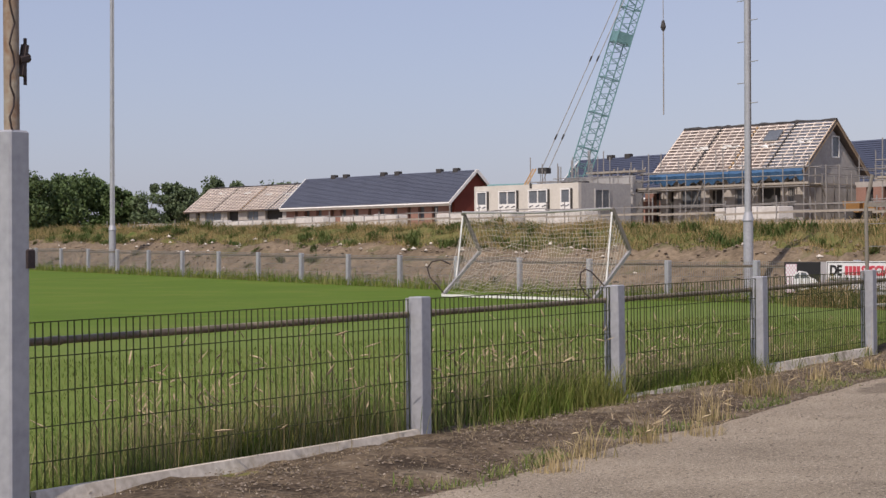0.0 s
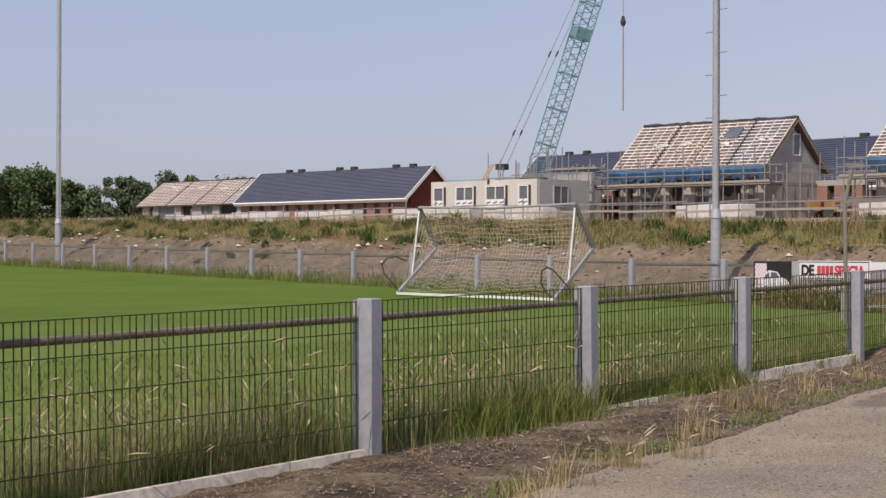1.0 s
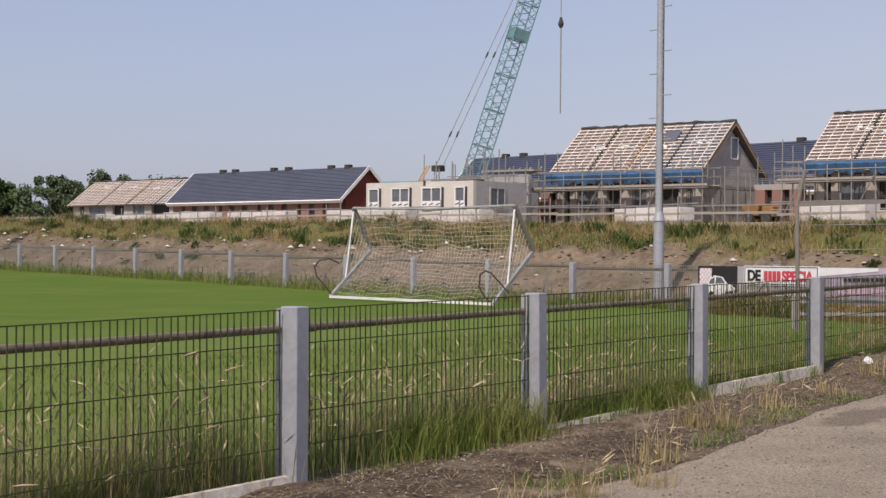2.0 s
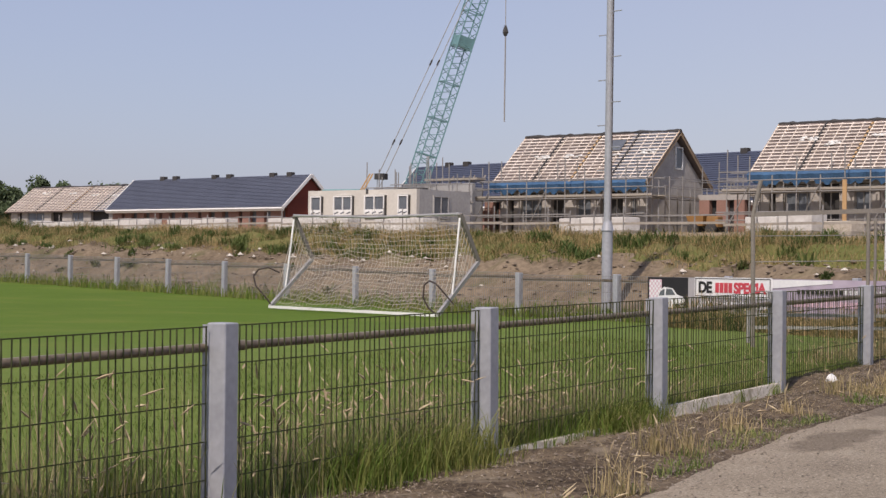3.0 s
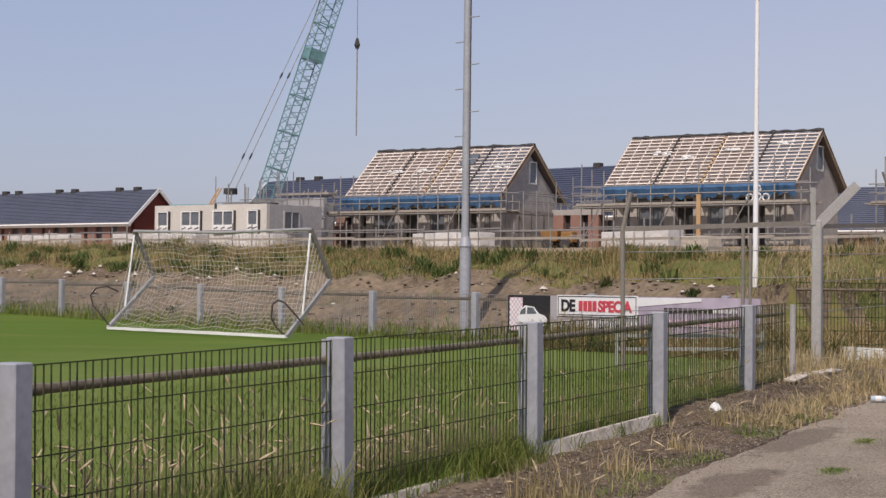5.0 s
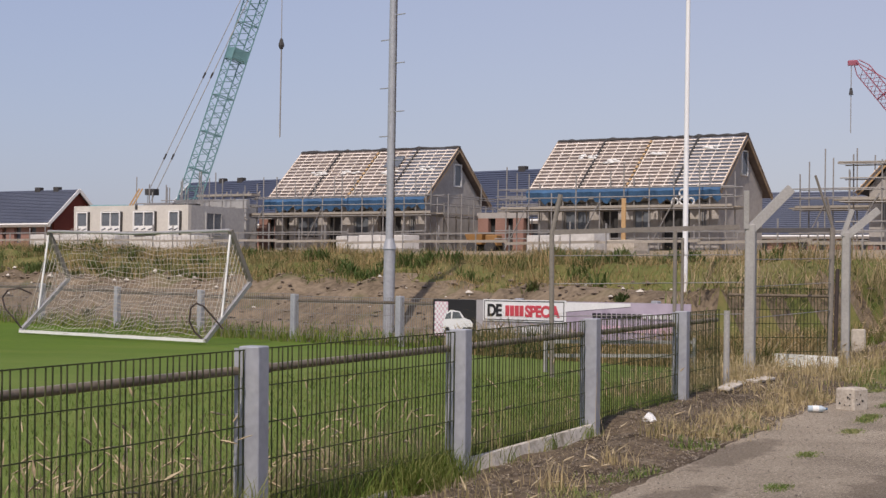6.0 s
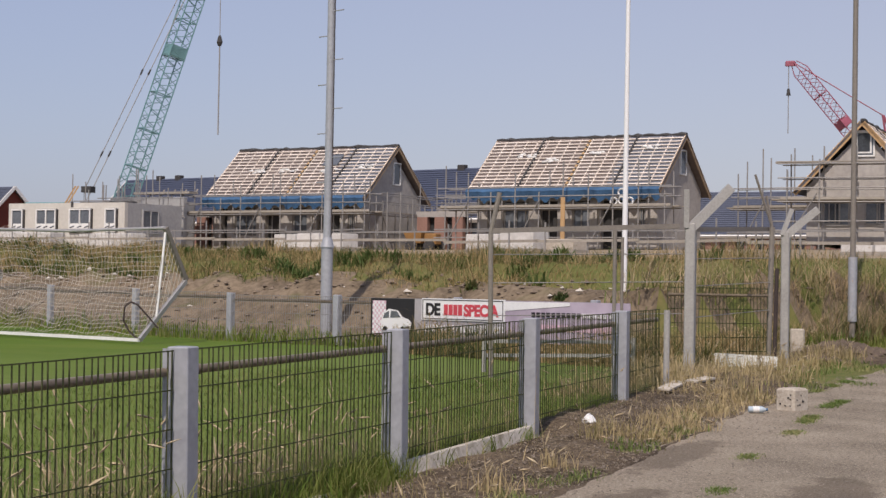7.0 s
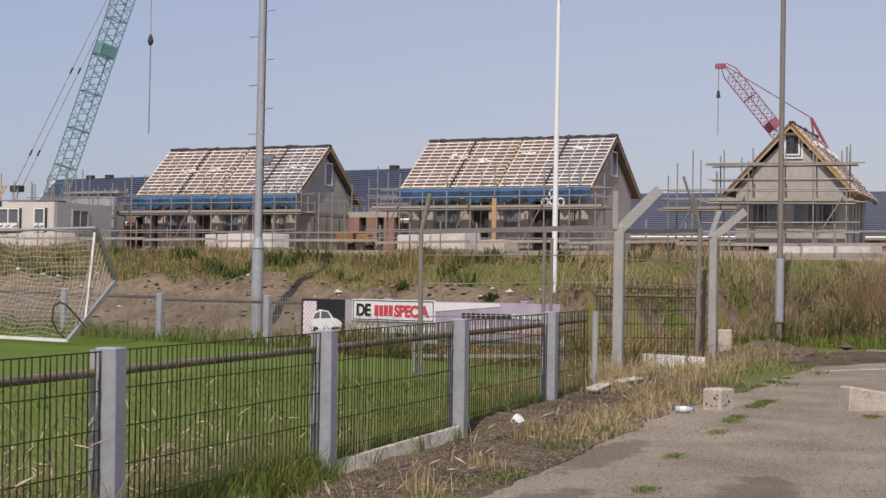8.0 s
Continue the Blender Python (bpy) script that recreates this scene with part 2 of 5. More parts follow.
def build_ground():
    xs = axis([(-300, -60, 40), (-60, -14, 6), (-14, 46, 0.5), (46, 130, 3), (130, 400, 20), (400, 2500, 150)])
    ys = axis([(-900, -60, 60), (-60, -12, 6), (-12, 64, 0.5), (64, 140, 3), (140, 400, 20), (400, 2500, 150)])
    me = Mesh()
    me.v = [(x, y, ground(x, y)) for y in ys for x in xs]
    nx = len(xs)
    for j in range(len(ys) - 1):
        for i in range(nx - 1):
            me.f.append((j * nx + i, j * nx + i + 1, (j + 1) * nx + i + 1, (j + 1) * nx + i))
            s, o = so((xs[i] + xs[i + 1]) / 2, (ys[j] + ys[j + 1]) / 2)
            o2 = o - bend(s, o)
            me.mi.append(1 if 0.5 < o2 < 3.4 else 2 if 14 < o2 < 150 else 0)
    ob = part("ground", me, [M_ROUGH, M_DIRT, M_SAND], None, smooth=True)
    tagged(ob, "rough grass and bare soil with a low bank", "ground", kind="structure")


build_ground()


def sheet(name, rows, mats, label, lift=0.012, category="ground"):
    """A strip over the ground between two edges: rows of (a, b) points, cut in pieces across."""
    me, n = Mesh(), 14
    for a, b in rows:
        for k in range(n + 1):
            x, y = a[0] + (b[0] - a[0]) * k / n, a[1] + (b[1] - a[1]) * k / n
            me.v.append((x, y, ground(x, y) + lift))
    for r in range(len(rows) - 1):
        for k in range(n):
            i = r * (n + 1) + k
            me.f.append((i, i + 1, i + n + 2, i + n + 1))
            me.mi.append(0)
    return tagged(part(name, me, mats, None, smooth=True), label, category, kind="structure")


# pitch: from the near fence to the far fence
rows = []
for y in [0.25 + 0.5 * k for k in range(20)] + [10.5 + 2 * k for k in range(45)]:
    xf = (FO - N * 0.5 + U * ((FO.y - y) / -U.y)).x
    rows.append(((-60, y), (xf + 0.25 * noise.noise((y * 0.8, 0, 0)), y)))
def blend_across(m, y0, y1):
    """Thin, drier grass at y0 going over to m's own colour at y1, with a ragged border."""
    nt = m.node_tree
    b = nt.nodes["Principled BSDF"]
    own = b.inputs["Base Color"].links[0].from_socket
    tc = nt.nodes.new("ShaderNodeTexCoord")
    sx = nt.nodes.new("ShaderNodeSeparateXYZ")
    nt.links.new(tc.outputs["Object"], sx.inputs[0])
    nz = nt.nodes.new("ShaderNodeTexNoise")
    nz.inputs["Scale"].default_value, nz.inputs["Detail"].default_value = 0.4, 5
    nt.links.new(tc.outputs["Object"], nz.inputs["Vector"])
    ma = nt.nodes.new("ShaderNodeMath")
    ma.operation = "MULTIPLY_ADD"
    ma.inputs[1].default_value = 5.0
    nt.links.new(nz.outputs["Fac"], ma.inputs[0])
    nt.links.new(sx.outputs["Y"], ma.inputs[2])
    mr = nt.nodes.new("ShaderNodeMapRange")
    mr.interpolation_type = "SMOOTHSTEP"
    mr.inputs["From Min"].default_value, mr.inputs["From Max"].default_value = y0 + 2.5, y1 + 2.5
    nt.links.new(ma.outputs[0], mr.inputs["Value"])
    n2 = nt.nodes.new("ShaderNodeTexNoise")
    n2.inputs["Scale"].default_value, n2.inputs["Detail"].default_value = 2.5, 6
    nt.links.new(tc.outputs["Object"], n2.inputs["Vector"])
    dry = nt.nodes.new("ShaderNodeMix")
    dry.data_type = "RGBA"
    dry.inputs["A"].default_value, dry.inputs["B"].default_value = (0.098, 0.155, 0.028, 1), (0.165, 0.205, 0.055, 1)
    nt.links.new(n2.outputs["Fac"], dry.inputs["Factor"])
    mix = nt.nodes.new("ShaderNodeMix")
    mix.data_type = "RGBA"
    nt.links.new(mr.outputs[0], mix.inputs["Factor"])
    nt.links.new(dry.outputs["Result"], mix.inputs["A"])
    nt.links.new(own, mix.inputs["B"])
    nt.links.new(mix.outputs["Result"], b.inputs["Base Color"])


blend_across(M_PITCH, 2.0, 13.0)
sheet("grass_pitch", rows, M_PITCH, "bright green mown grass sports pitch", 0.02, "pitch")


def road_edge(x):
    y = interp(x, [-4, 0, 2, 4, 6, 9, 12, 16, 27], [-1.9, -1.75, -1.6, -1.42, -1.25, -1.18, -1.2, -1.4, -2.0])
    return y + 0.13 * noise.noise((x * 0.7, 1.3, 0)) + 0.07 * noise.noise((x * 2.9, 4.0, 0)) + 0.03 * noise.noise((x * 9, 4.0, 0))


def age_road(m):
    """Paler dust along the ragged edge of the road, and two old dark stains in it."""
    nt = m.node_tree
    b = nt.nodes["Principled BSDF"]
    out = b.inputs["Base Color"].links[0].from_socket
    tc = nt.nodes.new("ShaderNodeTexCoord")

    def node(kind, **ins):
        n = nt.nodes.new(kind)
        for k, v in ins.items():
            n.inputs[k].default_value = v
        return n

    def noisy(scale, detail):
        n = node("ShaderNodeTexNoise", Scale=scale, Detail=detail)
        nt.links.new(tc.outputs["Object"], n.inputs["Vector"])
        return n.outputs["Fac"]

    def maths(op, a, c, d=None):
        n = nt.nodes.new("ShaderNodeMath")
        n.operation = op
        for k, v in enumerate((a, c, d)):
            if v is None:
                continue
            if isinstance(v, (int, float)):
                n.inputs[k].default_value = v
            else:
                nt.links.new(v, n.inputs[k])
        return n.outputs[0]

    def tint(colour, value, lo, hi, most):
        nonlocal out
        r = nt.nodes.new("ShaderNodeMapRange")
        r.interpolation_type = "SMOOTHSTEP"
        r.inputs["From Min"].default_value, r.inputs["From Max"].default_value, r.inputs["To Max"].default_value = lo, hi, most
        nt.links.new(value, r.inputs["Value"])
        x = nt.nodes.new("ShaderNodeMix")
        x.data_type = "RGBA"
        x.inputs["B"].default_value = (*colour, 1)
        nt.links.new(r.outputs[0], x.inputs["Factor"])
        nt.links.new(out, x.inputs["A"])
        out = x.outputs["Result"]
    sx = nt.nodes.new("ShaderNodeSeparateXYZ")
    nt.links.new(tc.outputs["Object"], sx.inputs[0])
    y = maths("MULTIPLY_ADD", sx.outputs["X"], -0.047, sx.outputs["Y"])
    y = maths("MULTIPLY_ADD", noisy(1.3, 8), 1.1, y)
    tint((0.40, 0.338, 0.258), y, -2.0, -1.6, 0.4)
    tint((0.62, 0.54, 0.43), noisy(58, 2), 0.56, 0.66, 0.6)       # pale and dark aggregate
    tint((0.075, 0.062, 0.046), noisy(41, 2), 0.56, 0.67, 0.65)
    for cx, cy, rx, ry in ((8.2, -1.45, 1.3, 0.26), (5.3, -1.75, 1.0, 0.24), (6.4, -2.9, 1.0, 0.3)):
        ax = maths("MULTIPLY", maths("SUBTRACT", sx.outputs["X"], cx), 1 / rx)
        ay = maths("MULTIPLY", maths("SUBTRACT", sx.outputs["Y"], cy), 1 / ry)
        d = maths("SQRT", maths("ADD", maths("MULTIPLY", ax, ax), maths("MULTIPLY", ay, ay)), None)
        d = maths("MULTIPLY_ADD", noisy(3.0, 8), -1.6, d)
        tint((0.12, 0.095, 0.07), maths("MULTIPLY", d, -1.0), -0.25, 0.15, 0.55)
    nt.links.new(out, b.inputs["Base Color"])


age_road(M_ASPHALT)
xs = axis([(-40, -14, 2), (-14, 27, 0.2)])
sheet("road", [((x, -14.0), (x, road_edge(x))) for x in xs], M_ASPHALT, "worn pale asphalt road with a ragged edge", 0.03, "road")


def patch(name, x, y, rx, ry, turn, mats, label, seed, lift=0.036):
    me, n = Mesh(), 28
    pts = []
    for k in range(n):
        a = 2 * math.pi * k / n
        r = 1 + 0.35 * noise.noise((math.cos(a) * 1.6, math.sin(a) * 1.6, seed)) + 0.15 * noise.noise((math.cos(a) * 5, math.sin(a) * 5, seed))
        px, py = rx * r * math.cos(a), ry * r * math.sin(a)
        c, q = math.cos(radians(turn)), math.sin(radians(turn))
        pts.append((x + px * c - py * q, y + px * q + py * c))
    rings = 6
    for r in range(1, rings + 1):
        for px, py in pts:
            qx, qy = x + (px - x) * r / rings, y + (py - y) * r / rings
            me.v.append((qx, qy, ground(qx, qy) + lift + 0.02 * (1 - r / rings) + 0.015 * noise.noise((qx * 4, qy * 4, seed)) * (r < rings) - 0.03 * (r == rings)))
    for r in range(rings - 1):
        for k in range(n):
            me.f.append((r * n + k, r * n + (k + 1) % n, (r + 1) * n + (k + 1) % n, (r + 1) * n + k)[::-1])
    me.f.append(tuple(range(n)))
    me.mi = [0] * len(me.f)
    return tagged(part(name, me, mats, None), label, "stain", kind="structure")


patch("soil_patch", 23.2, -1.9, 2.4, 1.0, -10, M_VERGE, "dark soil spread over the road's end", 15)


# ---- near fence ----
GAP, SLOPE = 3.015, 0.016


def fence_base(x):
    return -0.421 + SLOPE * x


def build_near_fence():
    fence = thing("mesh_fence", "grey-posted dark wire mesh fence with a pipe handrail along the pitch", "fence")
    post = Mesh().box(-0.062, -0.062, -0.35, 0.062, 0.062, 1.055, b=0.006)
    post = post.data("post", M_GALV)
    flange = Mesh().box(-0.012, -0.004, 0.04, 0.012, 0.004, 1.045)
    for z in (0.12, 0.40, 0.68, 0.95):
        flange.tube((0, -0.004, z), (0, -0.02, z), 0.012, 6)
    flange = flange.data("post_flange", M_GALV)
    wire = 0.0031
    upright = Mesh().box(-wire, -wire, 0, wire, wire, 0.98).data("vertical_wire", M_WIRE)
    cross = Mesh().box(0, -wire * 2.3, -wire * 1.1, 1, -wire * 1.03, wire * 1.1).data("cross_wire", M_WIRE)
    lean = [-0.4, -1.4, -1.2, -0.9, -0.8, -0.4]
    for i in range(0, 6):
        x = GAP * i
        z = fence_base(x)
        if i < 5:
            p = part("post", post, None, fence, m=pose(x, 0, z, 0, lean[i], 0))
            part("flange", flange, None, p, m=pose(-0.058, 0.076, 0, 0, 0, -60))
    for i in range(-1, 5):
        x = GAP * i
        z, slope = fence_base(x), math.degrees(math.atan(SLOPE))
        w = GAP if i < 4 else 1.82
        if i < 0:
            x, w = -3.93, 3.93
            z = fence_base(x)
        pm = pose(x + 0.08, 0.03, z + 0.06, 0, -slope, random.uniform(-0.3, 0.3))
        bars = int(round(47 * w / GAP))
        for k in range(bars + 1):
            part("vertical_wire", upright, None, fence, m=pm @ pose((w - 0.16) * k / bars + random.uniform(-0.002, 0.002), 0, 0, random.uniform(-0.4, 0.4), random.uniform(-0.25, 0.25), 0))
        for k in range(5):
            part("cross_wire", cross, None, fence, m=pm @ pose(0, 0, 0.976 - 0.205 * k) @ Matrix.Diagonal((w - 0.16, 1, 1, 1)))
        rail = Mesh().tube((x + 0.05, 0.075, z + 0.92), (x + w - 0.05, 0.075, z + 0.92 + SLOPE * w), 0.024, 14)
        rail.tube((x + w * 0.07, 0.075, z + 0.922), (x + w * 0.07 + 0.09, 0.075, z + 0.924), 0.029, 14)
        part("handrail", rail, M_RAIL, fence, "weathered round pipe handrail", smooth=True)
        if i < 4:
            dz = [-0.03, -0.11, -0.03, 0.05, -0.13, 0.0][i + 1]
            k = Mesh()
            k.hexa([(x + 0.07, -0.14, z - 0.22 + dz), (x + w - 0.07, -0.14, z - 0.16 + dz), (x + w - 0.07, -0.09, z - 0.16 + dz), (x + 0.07, -0.09, z - 0.22 + dz),
                    (x + 0.07, -0.035, z + 0.09 + dz), (x + w - 0.07, -0.035, z + 0.15 + dz), (x + w - 0.07, 0.012, z + 0.15 + dz), (x + 0.07, 0.012, z + 0.09 + dz)])
            part("kickboard", k, M_KICK, fence, "weathered concrete kickboard")
    # slim end post
    x = 13.98
    part("end_post", Mesh().tube((x, 0, fence_base(x) - 0.2), (x, 0, fence_base(x) + 1.02), 0.034, 10), M_CONC, fence, "slim weathered end post")


build_near_fence()


def build_tall_post():
    x, y = -4.0, 0.0
    z = road_level(x)
    t = thing("tall_post", "tall grey post with a rusty pipe lashed on top", "post")
    part("post", Mesh().box(x - 0.075, y - 0.07, z - 0.3, x + 0.075, y + 0.07, 1.66, b=0.012), M_GALV, t)
    part("pipe", Mesh().tube((x + 0.02, y + 0.02, 1.3), (x + 0.0, y + 0.02, 4.2), 0.045, 14), M_RUST, t, "rust-stained pipe", smooth=True)
    part("hinge", Mesh().box(x + 0.04, y - 0.08, 0.87, x + 0.11, y + 0.03, 0.98, b=0.008), M_IRON, t, "rusty hinge plate")
    c = Mesh().tube((x + 0.07, y, 1.98), (x + 0.10, y, 2.16), 0.025, 8).tube((x + 0.05, y, 2.07), (x + 0.12, y, 2.09), 0.03, 8).tube((x + 0.1, y, 1.93), (x + 0.1, y, 2.2), 0.01, 6)
    part("clamp", c, M_IRON, t, "rusty clamp")
    wire = Mesh().path([(x - 0.05 + 0.02 * math.sin(k * 1.7), y - 0.06, 1.55 + 0.06 * k) for k in range(22)], 0.006, 5)
    part("cable", wire, M_IRON, t, "loose dark cable")


build_tall_post()


# ---- far fence ----
def build_far_fence():
    fence = thing("boundary_fence", "low grey boundary fence with thin mesh and a top rail", "fence")
    sp = 2.82
    post = Mesh().box(-0.06, -0.06, -0.2, 0.06, 0.06, 1.05, b=0.01).data("post", M_GALV)
    rail = Mesh().tube((0, 0.06, 0.93), (sp, 0.06, 0.93), 0.028, 8).data("rail", M_RAIL)
    panel = Mesh()
    for k in range(48):
        panel.box(k * sp / 47 - 0.003, -0.003, 0.08, k * sp / 47 + 0.003, 0.003, 1.02)
    for z in (0.1, 0.3, 0.5, 0.7, 0.9, 1.01):
        panel.box(0, -0.005, z - 0.004, sp, 0.005, z + 0.004)
    panel = panel.data("wire_panel", M_TUBE)
    for k in range(-16, 14):
        m = at(sp * k, 0, rise_along(sp * k) - 0.16)
        part("post", post, None, fence, m=m)
        if k < 13:
            part("rail", rail, None, fence, m=m)
            tagged(part("wire_panel", panel, None, fence, m=m), kind="stuff")


build_far_fence()


# ---- floodlight masts and flagpole ----
def mast(name, label, s, o, z0, h, r0, r1, steps, mats, category, collar=None):
    t = thing(name, label, category, at(s, o, z0))
    if collar:
        part("base_tube", Mesh().tube((0, 0, -0.5), (0, 0, collar), r0 * 1.35, 16), mats, t, smooth=True)
        part("collar", Mesh().tube((0, 0, collar - 0.08), (0, 0, collar + 0.1), r0 * 1.6, 16, r0 * 1.05), mats, t, smooth=True)
    part("shaft", Mesh().tube((0, 0, collar or -0.5), (0, 0, h), r0, 16, r1), mats, t, smooth=True)
    if steps:
        rung = Mesh().tube((-0.32, 0, 0), (0.0, 0, 0), 0.012, 5).data("rung", M_GALV)
        for k in range(steps):
            part("rung", rung, None, t, m=pose(0, 0, 2.9 + 0.45 * k, 0, 0, 180 * (k % 2)))
    return t


flood = mast("floodlight_mast", "tall tapered galvanised floodlight mast with climbing rungs", 29.7, 1.0, 0.05, 13, 0.08, 0.06, 18, M_GALV, "mast", 1.78)
part("cable", Mesh().tube((0.10, 0, 1.9), (0.09, 0, 13), 0.010, 5), M_IRON, flood)
flood2 = mast("floodlight_mast", "tall tapered galvanised floodlight mast far down the fence", -5.7, 1.0, 0.45, 16, 0.10, 0.06, 0, M_GALV, "mast", 1.75)
part("cable", Mesh().tube((0.2, 0, 1.9), (0.17, 0, 16), 0.016, 5), M_GALV, flood2)
flag = mast("flagpole", "slender white painted flagpole with a red knob", 35.42, 2.4, 0.85, 5.2, 0.05, 0.036, 0, M_FLAG, "flagpole")
part("knob", Mesh().tube((0, 0, 5.2), (0, 0, 5.28), 0.1, 10, 0.09), M_REDCRANE, flag, "red knob")


# ---- tipped-over goal ----
def build_goal():
    g = thing("football_goal", "small goal tipped forward on its crossbar with a sagging pale net", "goal")
    R0, L0 = Vector((20.5, 10.42, 0.09)), Vector((22.05, 15.25, 0.12))
    back = Vector((1.45, -0.05, 1.0))
    up = Vector((-0.5, 0.12, 0.85))
    R1, L1 = R0 + back, L0 + back
    R2, L2 = R1 + up * 1.05, L1 + up * 1.05
    part("crossbar", Mesh().beam(R0, L0, 0.08, 0.05), M_WHITE, g, "white crossbar on the grass")
    part("goalpost", Mesh().beam(R0, R1, 0.06, 0.075), M_ALU, g)
    part("goalpost", Mesh().beam(L0, L1, 0.06, 0.075), M_ALU, g)
    part("base_side", Mesh().beam(R1, R2, 0.07, 0.08), M_POLE, g)
    part("base_side", Mesh().beam(L1, L2, 0.07, 0.08), M_POLE, g)
    sag = Vector((0, 0, -0.05))
    mid = (R2 + L2) / 2 + sag
    part("rear_bar", Mesh().tube(R2, mid, 0.028, 8).tube(mid, L2, 0.028, 8), M_ALU, g)
    for a, b in ((R0, R2), (L0, L2)):
        foot = a + back * 0.35
        part("stay", Mesh().tube(b + Vector((0, 0, -0.08)), foot, 0.02, 8), M_WHITE, g, "thin white stay")
    hoop_l = [(0.05, -0.05, -0.02), (-0.05, 0.10, 0.22), (-0.08, 0.30, 0.42), (-0.06, 0.38, 0.62), (0.0, 0.30, 0.76), (0.1, 0.12, 0.80), (0.25, -0.05, 0.70)]
    hoop_r = [(0.25, -0.25, 0.20), (0.2, -0.1, 0.38), (0.1, 0.05, 0.58), (0.05, 0.16, 0.63), (0.0, 0.24, 0.55), (0.0, 0.26, 0.32), (0.05, 0.18, 0.14), (0.1, 0.0, -0.02)]
    for a, hoop in ((R0 + Vector((0, 0.05, 0)), hoop_r), (L0, hoop_l)):
        part("net_hoop", Mesh().path([a + Vector(p) for p in hoop], 0.016, 6), M_IRON, g, "dark bent net hoop")
    # net: from the crossbar over a slack belly to the rear bar, and two sides
    net, nu, nv = Mesh(), 44, 22
    belly = Vector((-0.55, 0.1, -0.1))

    def pt(u, v):
        a, b = R0.lerp(L0, u) + Vector((0.02, 0, 0.02)), R2.lerp(L2, u) + sag * (4 * u * (1 - u))
        p = a.lerp(b, v) + belly * (math.sin(math.pi * v) * (0.75 + 0.25 * math.sin(7 * u))) * 0.8
        p = p + Vector((1.1, 0, 0)) * math.sin(math.pi * v) * 0.9
        return p + Vector((noise.noise((u * 9, v * 7, 1)), noise.noise((u * 9, v * 7, 5)), noise.noise((u * 9, v * 7, 9)))) * (0.03 + 0.12 * u)
    for i in range(nu + 1):
        net.path([pt(i / nu, j / nv) for j in range(nv + 1)], 0.0037, 3)
    for j in range(nv + 1):
        net.path([pt(i / nu, j / nv) for i in range(nu + 1)], 0.0037, 3)
    part("net", net, M_NET, g, "pale cord net")
    for a0, a1, a2 in ((R0, R1, R2), (L0, L1, L2)):
        side = Mesh()
        for k in range(1, 9):
            t = k / 9
            side.path([a0.lerp(a1, t), a0.lerp(a2, t) + Vector((0.1, 0, -0.05))], 0.006, 3)
            side.path([a1.lerp(a0, t), a1.lerp(a2, t)], 0.006, 3)
        part("side_net", side, M_NET, g)


build_goal()


# ---- houses ----
def window(parent, x, z, w, h, y, frame=M_WHITE, glass=M_GLASS, depth=0.08, bars=1, normal=-1, axis_y=False):
    """A framed window in the wall plane at y, whose outside is towards normal * y (or x, with axis_y)."""
    me, pane = Mesh(), Mesh()
    t = 0.07
    y0, y1 = (y - depth, y + 0.02) if normal < 0 else (y - 0.02, y + depth)

    def bx(mesh, a, b, c, d, i, j):
        if axis_y:
            mesh.box(i, a, b, j, c, d)
        else:
            mesh.box(a, i, b, c, j, d)
    bx(me, x - w / 2, z, x - w / 2 + t, z + h, y0, y1)
    bx(me, x + w / 2 - t, z, x + w / 2, z + h, y0, y1)
    bx(me, x - w / 2 + t, z, x + w / 2 - t, z + t, y0, y1)
    bx(me, x - w / 2 + t, z + h - t, x + w / 2 - t, z + h, y0, y1)
    for k in range(1, bars):
        xx = x - w / 2 + w * k / bars
        bx(me, xx - 0.03, z + t, xx + 0.03, z + h - t, y0, y1)
    ym = (y0 + y1) / 2
    bx(pane, x - w / 2 + t, z + t, x + w / 2 - t, z + h - t, ym - 0.012, ym + 0.012)
    wi = part("window", me, frame, parent)
    part("pane", pane, glass, wi)
    return wi


